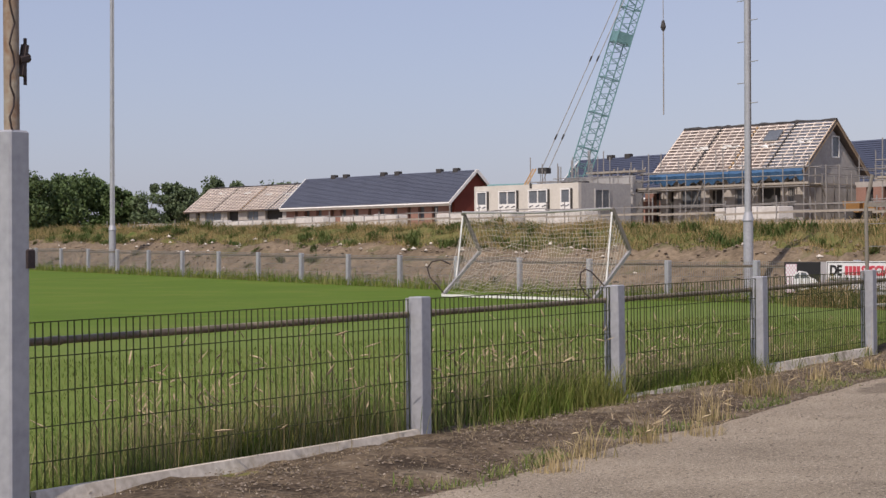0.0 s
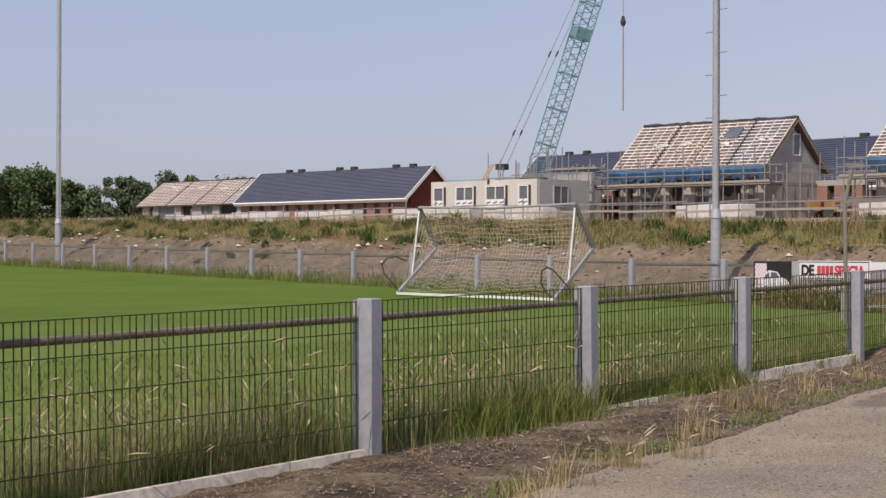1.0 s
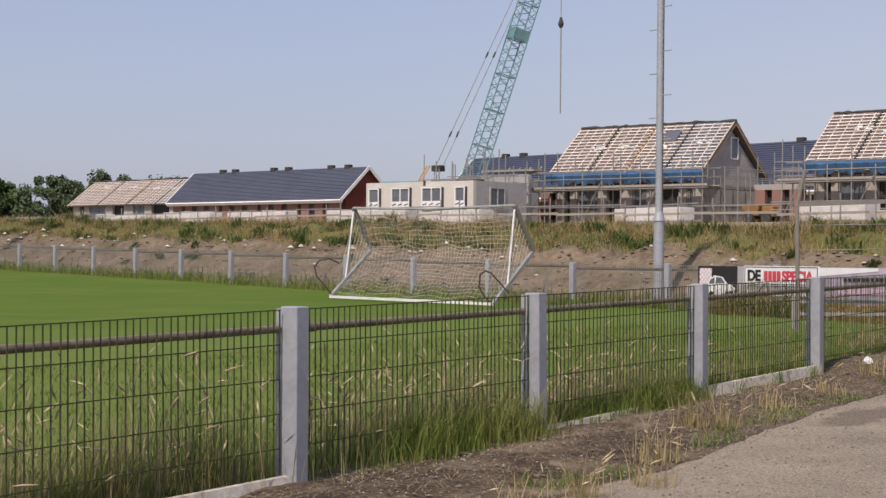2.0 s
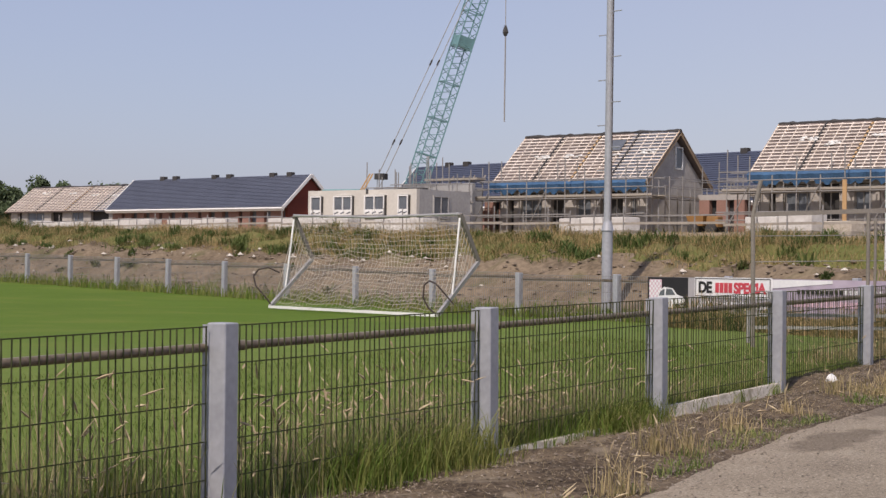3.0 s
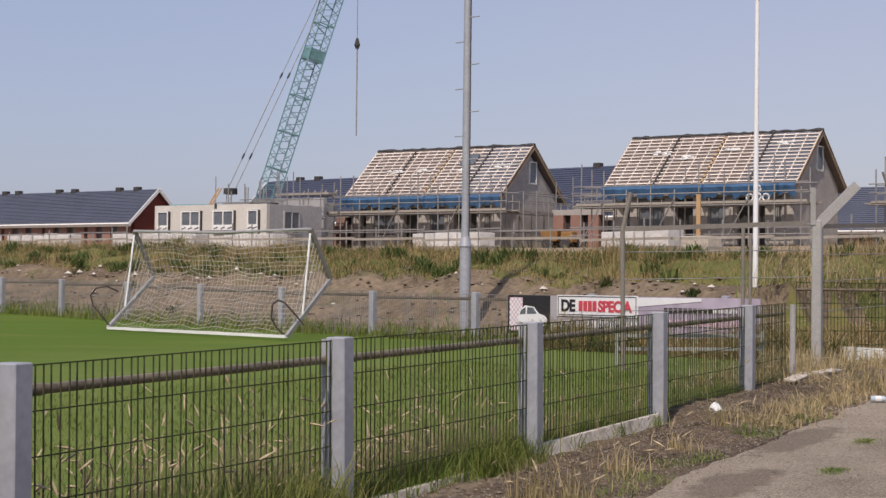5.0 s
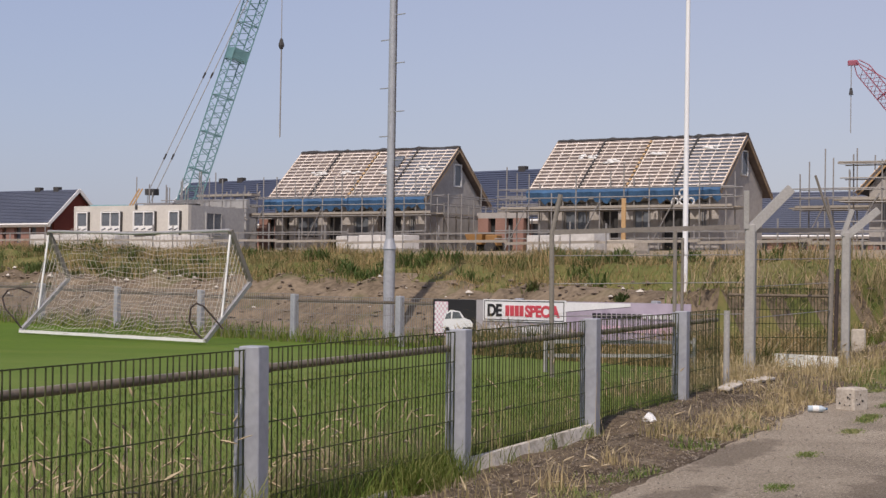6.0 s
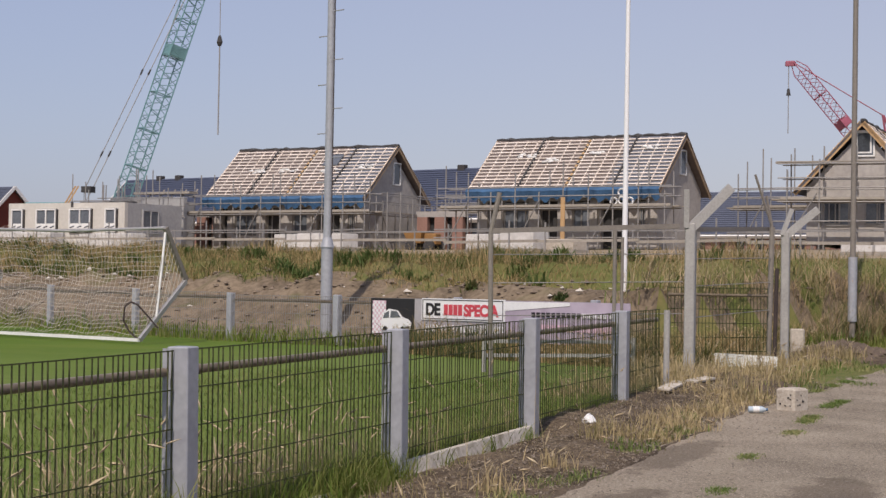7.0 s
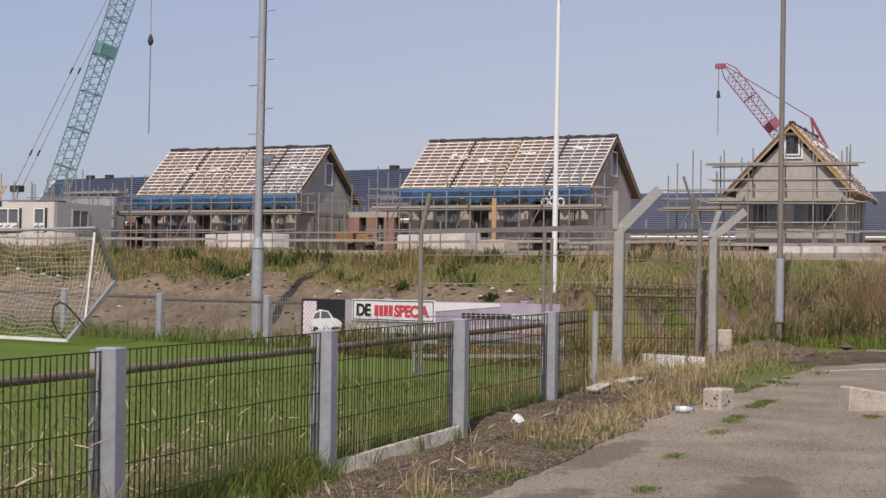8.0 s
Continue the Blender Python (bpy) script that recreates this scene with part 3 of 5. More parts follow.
def roof_house(name, label, s, o, z0, length, width, eave, rise, turn=0.0, colour=0, tarp=True, skylight=0.0):
    """A house under construction; local x along the ridge, y away from the pitch, base at z0; the front eave at y = 0."""
    h = thing(name, label, "house", at(s, o, z0, turn))
    Lx, half = length, width / 2
    ov = 0.45
    # walls with openings at the front
    holes = [(0.06, 0.10), (0.15, 0.30), (0.36, 0.46), (0.54, 0.64), (0.70, 0.85), (0.90, 0.94)]
    edges = [0.0]
    for a, b in holes:
        edges += [a * Lx, b * Lx]
    edges.append(Lx)
    for k in range(0, len(edges), 2):
        part("wall_pier", Mesh().box(edges[k], 0, 0, edges[k + 1], 0.3, eave - 0.1), M_WALL, h)
    for k in range(1, len(edges) - 1, 2):
        part("lintel", Mesh().box(edges[k], 0, 2.35, edges[k + 1], 0.3, eave - 0.1), M_WALL, h)
        if k % 4 == 3:
            part("parapet", Mesh().box(edges[k], 0, 0, edges[k + 1], 0.3, 0.85), M_WALL, h)
    part("back_wall", Mesh().box(0, width - 0.3, 0, Lx, width, eave - 0.1), M_WALL, h)
    for gx, nm in ((0.0, "gable_wall"), (Lx - 0.3, "gable_wall")):
        g = Mesh()
        g.box(gx, 0.3, 0, gx + 0.3, width - 0.3, eave - 0.1)
        a, b = gx, gx + 0.3
        i = len(g.v)
        y0, y1, zt = 0.05, width - 0.05, eave + rise - 0.35
        g.v += [(a, y0, eave - 0.1), (b, y0, eave - 0.1), (b, y1, eave - 0.1), (a, y1, eave - 0.1), (a, half, zt), (b, half, zt)]
        g.f += [(i, i + 3, i + 2, i + 1), (i, i + 1, i + 5, i + 4), (i + 2, i + 3, i + 4, i + 5), (i, i + 4, i + 3), (i + 1, i + 2, i + 5)]
        g.mi += [0] * 5
        part(nm, g, M_WALL, h)
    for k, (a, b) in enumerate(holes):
        # dark sheet close behind the wall, painting the unlit room
        part("opening_shade", Mesh().box(a * Lx, 0.32, 0.0, b * Lx, 0.36, 2.35), M_DARK, h)
        if k % 2:
            window(h, (a + b) / 2 * Lx, 0.9, (b - a) * Lx - 0.06, 1.4, 0.14, frame=M_TUBE, bars=2)
    # gable window
    window(h, half + 0.3, eave + 0.55, 0.75, 1.25, Lx, bars=1, normal=1, axis_y=True)
    if turn > 90:
        window(h, half, eave + 1.35, 0.8, 1.05, 0.0, bars=1, normal=-1, axis_y=True)
        for wy in (half - 1.3, half + 1.2):
            window(h, wy, 0.85, 1.3, 1.2, 0.0, frame=M_TUBE, bars=2, normal=-1, axis_y=True)
    # roof slopes
    sl = math.hypot(half + ov, rise + ov * rise / half)
    pitch = math.degrees(math.atan2(rise, half))
    ez = eave - ov * rise / half
    for side in (0, 1):
        mm = pose(-0.35, -ov, ez, pitch, 0, 0) if side == 0 else pose(Lx + 0.35, width + ov, ez, pitch, 0, 180)
        rl = Lx + 0.7
        deck = part("roof_deck", Mesh().box(0, 0, 0, rl * 0.72, sl, 0.12, 0).box(rl * 0.72, 0, 0, rl, sl, 0.12, 1), [M_DECK, M_DECK2], h, m=mm)
        nrow = 15
        bat = Mesh().box(0.03, -0.029, 0.15, rl - 0.03, 0.029, 0.19).data("batten", M_BATTEN)
        cnt = Mesh().box(-0.02, 0.02, 0.12, 0.02, sl - 0.1, 0.155).data("counter_batten", M_BATTEN)
        for k in range(nrow):
            part("batten", bat, None, deck, m=pose(0, 0.1 + (sl - 0.35) * k / (nrow - 1), 0, 0, 0, 0))
        nc = int(rl / 0.62)
        for k in range(nc + 1):
            part("counter_batten", cnt, None, deck, m=pose(0.06 + (rl - 0.12) * k / nc, 0, 0, 0, 0, 0))
        for fx in ((0.27, 0.52, 0.76) if side == 0 else (0.5,)):
            strip = Mesh().box(fx * rl - 0.055, 0.0, 0.13, fx * rl + 0.055, sl - 0.05, 0.205)
            part("felt_strip", strip, M_FELT, deck)
            if fx == 0.52:
                for q in range(12):
                    part("timber_scrap", Mesh().box(fx * rl - 0.05, sl * (q + 0.2) / 12.5, 0.205, fx * rl + 0.07, sl * (q + 0.75) / 12.5, 0.225), M_TIMBER, deck)
        # crumpled foil scraps left on the battens
        for k in range(4 if side == 0 else 0):
            cx, cy = rl * (0.18 + 0.22 * k + random.uniform(-0.05, 0.05)), sl * random.uniform(0.45, 0.75)
            sc = Mesh()
            for q in range(7):
                px, py = cx + random.uniform(-0.5, 0.5), cy + random.uniform(-0.16, 0.16)
                sc.hexa([(px, py, 0.20), (px + 0.3, py + 0.03, 0.20), (px + 0.27, py + 0.12, 0.20), (px - 0.02, py + 0.1, 0.20),
                         (px + 0.03, py + 0.02, 0.27), (px + 0.25, py + 0.05, 0.23), (px + 0.23, py + 0.1, 0.26), (px + 0.01, py + 0.09, 0.22)])
            part("foil_scrap", sc, M_WHITE, deck, "crumpled white foil")
        if skylight and side == 0:
            part("skylight", Mesh().box(skylight * rl, sl * 0.62, 0.2, skylight * rl + 1.0, sl * 0.62 + 0.95, 0.27, b=0.03), M_GLASS, deck, "flat grey skylight")
        for gx in (0.0, rl - 0.05):
            part("barge_board", Mesh().box(gx, -0.05, -0.08, gx + 0.05, sl, 0.15), M_TIMBER if turn > 90 else M_BARGE, deck, "raw timber barge board")
        if tarp and side == 0:
            tp, n = Mesh(), 60
            for k in range(n + 1):
                x = rl * k / n
                d = 0.05 * math.sin(k * 1.9) + 0.04 * math.sin(k * 0.7)
                tp.v += [(x, 0.12, 0.23), (x, -0.08 + d * 0.4, 0.20), (x, -0.27 + d * 2.0, -0.22 + d * 1.3)]
            for k in range(n):
                for q in (0, 1):
                    i = 3 * k + q
                    tp.f.append((i, i + 1, i + 4, i + 3))
                    tp.mi.append(0)
            part("eaves_foil", tp, M_BLUE, deck, "loose blue foil along the eaves", smooth=True)
    # ridge felt, lumpy
    rf, nseg, ring = Mesh(), 40, 8
    for k in range(nseg + 1):
        x0 = -0.35 + (Lx + 0.7) * k / nseg
        r = 0.085 + 0.05 * noise.noise((k * 0.9, 7, s)) + 0.05 * (k % 9 == 3)
        z = eave + rise + 0.13 + 0.05 * noise.noise((k * 0.6, s, 0))
        for q in range(ring):
            a = 2 * math.pi * q / ring
            rf.v.append((x0, half + r * 1.2 * math.cos(a), z + r * math.sin(a)))
    for k in range(nseg):
        for q in range(ring):
            i, n = k * ring, (q + 1) % ring
            rf.f.append((i + q, i + ring + q, i + ring + n, i + n))
            rf.mi.append(0)
    rf.f += [tuple(range(ring)), tuple(nseg * ring + q for q in reversed(range(ring)))]
    rf.mi += [0, 0]
    part("ridge_felt", rf, M_FELT, h, "rolled black felt along the ridge")
    return h


def scaffold(s, o, z0, length, levels, label, turn=0.0, depth=1.1, high=1.6, bay=1.35, brace=True, low=True):
    t = thing("scaffold", label, "scaffold", at(s, o, z0, turn), group="scaffolding round the houses")
    n = max(2, int(round(length / bay)))
    top = levels[-1] + high
    for k in range(n + 1):
        x = length * k / n
        for y in (0, depth):
            hh = top + random.uniform(-0.7, 0.9)
            part("standard", Mesh().tube((x, y, -0.3), (x + random.uniform(-0.04, 0.04), y, hh), 0.035, 6), M_TUBE, t)
    for z in levels:
        for y in (0, depth):
            for dz in ((-0.06, 0.55, 1.0) if z < 3 else (-0.06,)):
                part("ledger", Mesh().tube((-0.4, y - 0.05, z + dz), (length + 0.4, y - 0.05, z + dz + random.uniform(-0.03, 0.03)), 0.03, 6), M_TUBE, t)
        pl = Mesh()
        for k in range(4):
            pl.box(-0.5 + random.uniform(-0.3, 0.3), 0.08 + k * 0.25, z + 0.01, length + 0.5 + random.uniform(-0.3, 0.3), 0.30 + k * 0.25, z + 0.06)
        part("planks", pl, M_PLANK, t, "weathered scaffold planks")
        if z < 3:
            part("toe_board", Mesh().box(-0.3, 0.0, z + 0.03, length + 0.3, 0.04, z + 0.15), M_PLANK, t)
    if low:
        for z in (0.55, 0.95):
            part("ledger", Mesh().tube((-0.6, -0.05, z), (length + 0.6, -0.05, z + random.uniform(-0.05, 0.05)), 0.03, 6), M_TUBE, t)
    if brace:
        for k in range(0, n, 3):
            x = length * k / n
            part("brace", Mesh().tube((x, -0.08, 0), (x + bay, -0.08, levels[0] + 0.3), 0.03, 6), M_TUBE, t)
    return t


LOT = 11.0                # the houses stand askew to the far fence by this many degrees
H1, H2 = (-23.36, 43.19), (-6.1, 45.95)


def lot(house, dx, dy):
    """Metres along and behind a house's front, as s and o."""
    c, q = math.cos(radians(LOT)), math.sin(radians(LOT))
    return house[0] + dx * c - dy * q, house[1] + dx * q + dy * c


roof_house("unfinished_house", "unfinished semi-detached house with open battened roof and grey block walls", *H1, 3.0, 10.15, 5.64, 3.12, 2.56, turn=LOT, skylight=0.62)
roof_house("unfinished_house", "unfinished semi-detached house with open battened roof and plastic pipes", *H2, 3.15, 9.95, 5.2, 3.15, 2.4, turn=LOT)
h3 = roof_house("unfinished_house", "unfinished house with its gable and raw timber barge boards", *so(76.84, 3.35), 3.4, 7.0, 5.04, 2.8, 2.7, turn=109.8, tarp=False)
scaffold(*lot(H1, -1.0, -1.5), 3.0, 12.2, [2.0], "tube scaffold with a plank deck before an unfinished house", turn=LOT, high=1.4)
scaffold(*lot(H2, -1.0, -1.5), 3.1, 12.0, [2.0], "tube scaffold with a plank deck before an unfinished house", turn=LOT, high=1.4)
scaffold(*lot(H1, 10.95, 5.6), 3.0, 6.2, [2.0], "tube scaffold along the gable", turn=LOT - 90, high=1.2)
scaffold(*so(74.6, 8.9), 3.4, 5.8, [1.9, 3.6], "two-deck tube scaffold before the gable", turn=19.8, high=0.1)


def brick_row(name, label, s, o, z0, length, width, eave, rise, roofmat, wallmat, gable, chim, turn=10.5):
    h = thing(name, label, "house", at(s, o, z0, turn))
    n = int(length / 1.6)
    for k in range(n):
        x0, x1 = length * k / n, length * (k + 1) / n
        xm = x0 + (x1 - x0) * (0.55 if k % 3 else 0.75)
        part("wall_pier", Mesh().box(x0, 0, 0, xm, 0.3, eave), wallmat, h)
        part("parapet", Mesh().box(xm, 0, 0, x1, 0.3, 0.5 if k % 2 else 1.0), wallmat, h)
    part("glazing", Mesh().box(0.3, 0.32, 0, length - 0.3, 0.4, eave), M_GLASS, h, "dark window glass")
    part("back_wall", Mesh().box(0, width - 0.3, 0, length, width, eave), wallmat, h)
    half, ov = width / 2, 0.5
    for gx in (0.0, length - 0.3):
        g = Mesh().box(gx, 0.3, 0, gx + 0.3, width - 0.3, eave)
        i = len(g.v)
        a, b = gx, gx + 0.3
        g.v += [(a, 0, eave), (b, 0, eave), (b, width, eave), (a, width, eave), (a, half, eave + rise - 0.1), (b, half, eave + rise - 0.1)]
        g.f += [(i, i + 3, i + 2, i + 1), (i, i + 1, i + 5, i + 4), (i + 2, i + 3, i + 4, i + 5), (i, i + 4, i + 3), (i + 1, i + 2, i + 5)]
        g.mi += [0] * 5
        part("gable_wall", g, gable, h, "dark red brick gable")
    sl = math.hypot(half + ov, rise + ov * rise / half)
    pitch = math.degrees(math.atan2(rise, half))
    ez = eave - ov * rise / half
    for side in (0, 1):
        mm = pose(-0.3, -ov, ez, pitch, 0, 0) if side == 0 else pose(length + 0.3, width + ov, ez, pitch, 0, 180)
        r = Mesh()
        nr = 22
        prof = [(0.0, 0.0)]      # stepped tile courses
        for k in range(nr):
            prof += [(sl * k / nr, 0.13), (sl * (k + 1) / nr, 0.085)]
        prof.append((sl, 0.0))
        np_ = len(prof)
        r.v = [(0, py, pz) for py, pz in prof] + [(length + 0.6, py, pz) for py, pz in prof]
        r.f = [(k, k + 1, np_ + k + 1, np_ + k)[::-1] for k in range(np_ - 1)] + [(np_ - 1, 0, np_, 2 * np_ - 1)[::-1], tuple(range(np_)), tuple(range(2 * np_ - 1, np_ - 1, -1))]
        r.mi = [0] * len(r.f)
        rf = part("roof", r, roofmat, h, m=mm)
        part("gutter", Mesh().box(0, -0.16, -0.22, length + 0.6, 0.0, 0.05), M_WHITE, rf, "white gutter board")
        for gx in (-0.04, length + 0.56):
            part("verge_board", Mesh().box(gx, -0.1, -0.12, gx + 0.08, sl, 0.14), M_WHITE, rf, "white verge board")
    for cx in chim:
        part("chimney", Mesh().box(cx, half - 0.25, eave + rise - 0.2, cx + 0.6, half + 0.2, eave + rise + 0.30, b=0.03), M_FELT, h, "low dark chimney")
    return h


brick_row("brick_house", "long red brick row house with blue-grey tiled roof and white gutter", -88.3, 52.6, 3.3, 22.28, 5.4, 2.91, 2.35, M_SLATE, M_BRICK2, M_BRICK, (3.5, 5.2, 10.4, 12.3, 17.7, 19.8))
brick_row("tiled_house", "distant row house with a blue tiled roof and dark chimneys", -60.6, 63.0, 3.3, 42.0, 6.6, 2.9, 3.1, M_SLATE2, M_BRICK2, M_BRICK, (3.2, 5.3, 18.0, 20.2, 33.0, 36.0), turn=4.6)
brick_row("tiled_house", "distant low row house with a dark blue tiled roof", -36.0, 94.5, 3.4, 34.0, 6.6, 2.8, 3.1, M_SLATE, M_BRICK2, M_BRICK, (5.0, 8.0, 20.0), turn=14.0)
roof_house("unfinished_house", "distant unfinished house with open battened roof", -110.3, 53.0, 3.6, 18.57, 6.0, 2.6, 2.2, turn=9.5, tarp=False)
window(h3, 2.4, 4.0, 0.85, 1.15, 0.0, normal=-1, axis_y=True, bars=1)
window(h3, 4.0, 0.9, 1.0, 1.2, 0.0, normal=-1, axis_y=True, frame=M_TUBE, bars=2)
window(h3, 1.4, 0.9, 2.0, 1.2, 0.0, normal=-1, axis_y=True, frame=M_TUBE, bars=3)


# ---- prefab ground floor under construction ----
def build_prefab():
    s0, o0, z0, w, d, hgt = -25.77, 31.41, 2.6, 7.7, 4.6, 2.52
    b = thing("prefab_building", "pale prefab concrete storey with white framed windows, still roofless", "building", at(s0, o0, z0, 13.0))
    k = 0.911
    wins = [(0.28, 1.14), (2.13, 3.60), (4.56, 6.11), (7.13, 7.90)]
    x = 0.0
    for a, c in wins + [(w / k, w / k)]:
        part("wall_panel", Mesh().box(x, 0, 0, a * k, 0.25, hgt), M_PREFAB, b)
        if c > a:
            part("parapet", Mesh().box(a * k, 0, 0, c * k, 0.25, hgt - 1.55), M_PREFAB, b)
            part("lintel", Mesh().box(a * k, 0, hgt - 0.28, c * k, 0.25, hgt), M_PREFAB, b)
        x = c * k
    part("side_wall", Mesh().box(w - 0.25, 0.25, 0, w, d, hgt), M_GREYPANEL, b)
    part("side_wall", Mesh().box(0, 0.25, 0, 0.25, d, hgt), M_GREYPANEL, b)
    part("back_wall", Mesh().box(0.25, d - 0.25, 0, w - 0.25, d, hgt), M_GREYPANEL, b)
    part("floor_slab", Mesh().box(0.25, 0.25, hgt - 0.25, w - 0.25, d - 0.25, hgt - 0.05), M_GREYPANEL, b)
    for i, (a, c) in enumerate(wins):
        xm, ww = (a + c) / 2 * k, (c - a) * k
        wi = window(b, xm, hgt - 1.5, ww, 1.2, 0.0, bars=1 if ww < 1.2 else 2, depth=0.12)
        part("sill_guard", Mesh().box(xm - ww / 2 + 0.07, -0.10, hgt - 1.43, xm + ww / 2 - 0.07, -0.05, hgt - 1.05), M_WHITE, wi, "white guard board")
        for q in range(2 if ww < 1.2 else 3):
            n = 2 if ww < 1.2 else 3
            px = xm - ww / 2 + ww * (q + 0.5) / n
            part("guard_slot", Mesh().tube((px - 0.13, -0.104, hgt - 1.26), (px + 0.13, -0.104, hgt - 1.18), 0.035, 6), M_GLASS, wi)
        part("shutter_box", Mesh().box(xm + ww / 2 + 0.01, -0.1, hgt - 1.5, xm + ww / 2 + 0.09, 0.0, hgt - 0.32), M_FELT, wi)
    window(b, 2.0, hgt - 1.5, 1.3, 1.2, w, bars=2, normal=1, axis_y=True, frame=M_GREYPANEL)
    part("joint_post", Mesh().box(4.2, -0.02, hgt - 0.22, 4.36, 0.0, hgt + 0.05), M_FELT, b)
    for x in (4.4, 5.6):
        part("roof_duct", Mesh().box(x, 2.5, hgt, x + 0.5, 2.9, hgt + 0.2), M_FELT, b)
    for x in (2.9, 3.1):
        part("prop", Mesh().beam((x, 1, hgt), (x + 0.35, 1.4, hgt + 0.95), 0.08, 0.08), M_TIMBER, b, "raw timber prop")


build_prefab()
# grey storey between the prefab building and the first house
g = thing("block_wall", "grey block-built storey with a scaffold around it", "building", at(*lot(H1, 0.2, -2.1), 2.9, LOT))
part("front_wall", Mesh().box(-4.2, 0, 0, -0.6, 0.3, 3.0), M_GREYPANEL, g)
part("side_wall", Mesh().box(-4.2, 0.3, 0, -3.9, 5.0, 3.0), M_GREYPANEL, g)
for k in range(5):
    part("prop", Mesh().beam((-4.0 + 0.8 * k, 1.0, 3.0), (-3.8 + 0.8 * k, 1.2, 3.5), 0.07, 0.07), M_PLANK, g)
part("plank_stack", Mesh().box(-4.4, 0.2, 3.2, -0.4, 1.0, 3.32), M_PLANK, g)
scaffold(*lot(H1, -4.8, -3.7), 2.9, 4.6, [1.9], "tube scaffold before a grey block wall", turn=LOT, high=1.9)
scaffold(*lot(H1, -7.8, -3.0), 2.9, 5.0, [1.8], "bare tube scaffold behind the prefab building", turn=LOT, high=2.0)
scaffold(*lot(H2, 11.3, 6.9), 3.2, 9.0, [2.2], "tube scaffold between two houses", turn=LOT, high=2.2)
scaffold(*lot(H1, 11.1, 6.4), 3.1, 5.0, [2.2], "tube scaffold between two houses", turn=LOT, high=1.2)
# low brick link between the houses, with orange pallets
for s, o in (lot(H1, 11.7, 2.4), lot(H1, -1.8, 0.4)):
    b = thing("brick_annex", "low pink brick annex wall between houses", "building", at(s, o, 3.0, LOT))
    for k in range(3):
        part("pier", Mesh().box(0.3 + 1.1 * k, 0, 0, 0.95 + 1.1 * k, 0.3, 1.9), M_BRICK2, b)
    part("lintel", Mesh().box(0.2, 0, 1.9, 3.3, 0.3, 2.2), M_WALL, b)
    # dark sheet behind the piers, its colour standing for the shade within
    part("inside_shade", Mesh().box(0.2, 0.35, 0, 3.3, 0.4, 1.9), M_DARK, b)
for s, o in (lot(H1, 13.6, -1.2),):
    om = thing("site_dumper", "small orange site dumper parked between houses", "dumper", at(s, o, 2.95, LOT))
    M_ORANGE = mat("orange_paint", (0.36, 0.19, 0.06), (0.22, 0.115, 0.04), 2, 0.5)
    part("skip", Mesh().hexa([(0.1, 0, 0.45), (0.9, 0, 0.45), (0.9, 0.9, 0.45), (0.1, 0.9, 0.45), (-0.1, -0.1, 1.05), (1.0, -0.1, 1.05), (1.0, 1.0, 1.05), (-0.1, 1.0, 1.05)]), M_ORANGE, om)
    part("engine", Mesh().box(1.0, 0.15, 0.4, 1.7, 0.75, 0.95, b=0.05), M_ORANGE, om)
    for x in (0.35, 1.45):
        for y in (-0.05, 0.95):
            part("wheel", Mesh().tube((x, y - 0.1, 0.3), (x, y + 0.1, 0.3), 0.3, 12), M_FELT, om)
# plastic pipes in a cluster on the second house's deck
pp = thing("pipe_bundle", "white plastic pipe ends on the scaffold deck", "pipes", at(*lot(H2, 8.3, -1.35), 3.1 + 2.08, LOT))
for dx, dz in ((0, 0.2), (0.42, 0.24), (0.84, 0.2), (0.40, 0.62)):
    ring = Mesh()
    for q in range(12):
        a0, a1 = q * math.pi / 6, (q + 1) * math.pi / 6
        ring.tube((dx + 0.17 * math.cos(a0), 0, dz + 0.17 * math.sin(a0)), (dx + 0.17 * math.cos(a1), 0, dz + 0.17 * math.sin(a1)), 0.045, 5)
    part("pipe", ring, M_WHITE, pp)
tb = thing("timber_post", "upright raw timber board leaning at the scaffold", "timber", at(*lot(H2, 5.9, -2.2), 2.8, LOT))
part("board", Mesh().box(0, 0, 0, 0.22, 0.06, 2.75), M_TIMBER, tb)


# ---- stacks, rail and fence at the edge of the building site ----
def stack(s, o, length, height, label, mats=M_WHITE):
    p = FO + U * s + N * o
    z = ground(p.x, p.y) - 0.03
    t = thing("block_stack", label, "building blocks", at(s, o, z, random.uniform(-3, 3)), group="stacks of pale blocks")
    n = max(1, int(length / 1.15))
    for k in range(n):
        x0 = length * k / n
        hh = height * random.uniform(0.82, 1.0)
        part("pallet", Mesh().box(x0 + 0.03, 0, 0, x0 + length / n - 0.03, 0.9, 0.14), M_PLANK, t)
        part("block_pack", Mesh().box(x0 + 0.05, 0.02, 0.14, x0 + length / n - 0.05, 0.88, hh, b=0.025), mats, t)


for s, o, ln, hh in ((-63.9, 26.5, 9.0, 0.95), (-53.8, 26.3, 4.2, 0.9), (-48.8, 26, 15.0, 0.95), (-33.6, 27, 6.0, 0.95), (-22.4, 26.5, 4.2, 0.85), (-18.0, 26.0, 3.4, 0.8), (-13.0, 26.5, 3.9, 0.7), (0.6, 26, 4.0, 0.75), (10.8, 26, 3.3, 0.78), (14.4, 26, 1.4, 0.6), (24.8, 28, 3.6, 0.42)):
    stack(s, o, ln, hh, "pallets of pale building blocks in a row", M_BLOCK if ln < 2 else M_PACK)

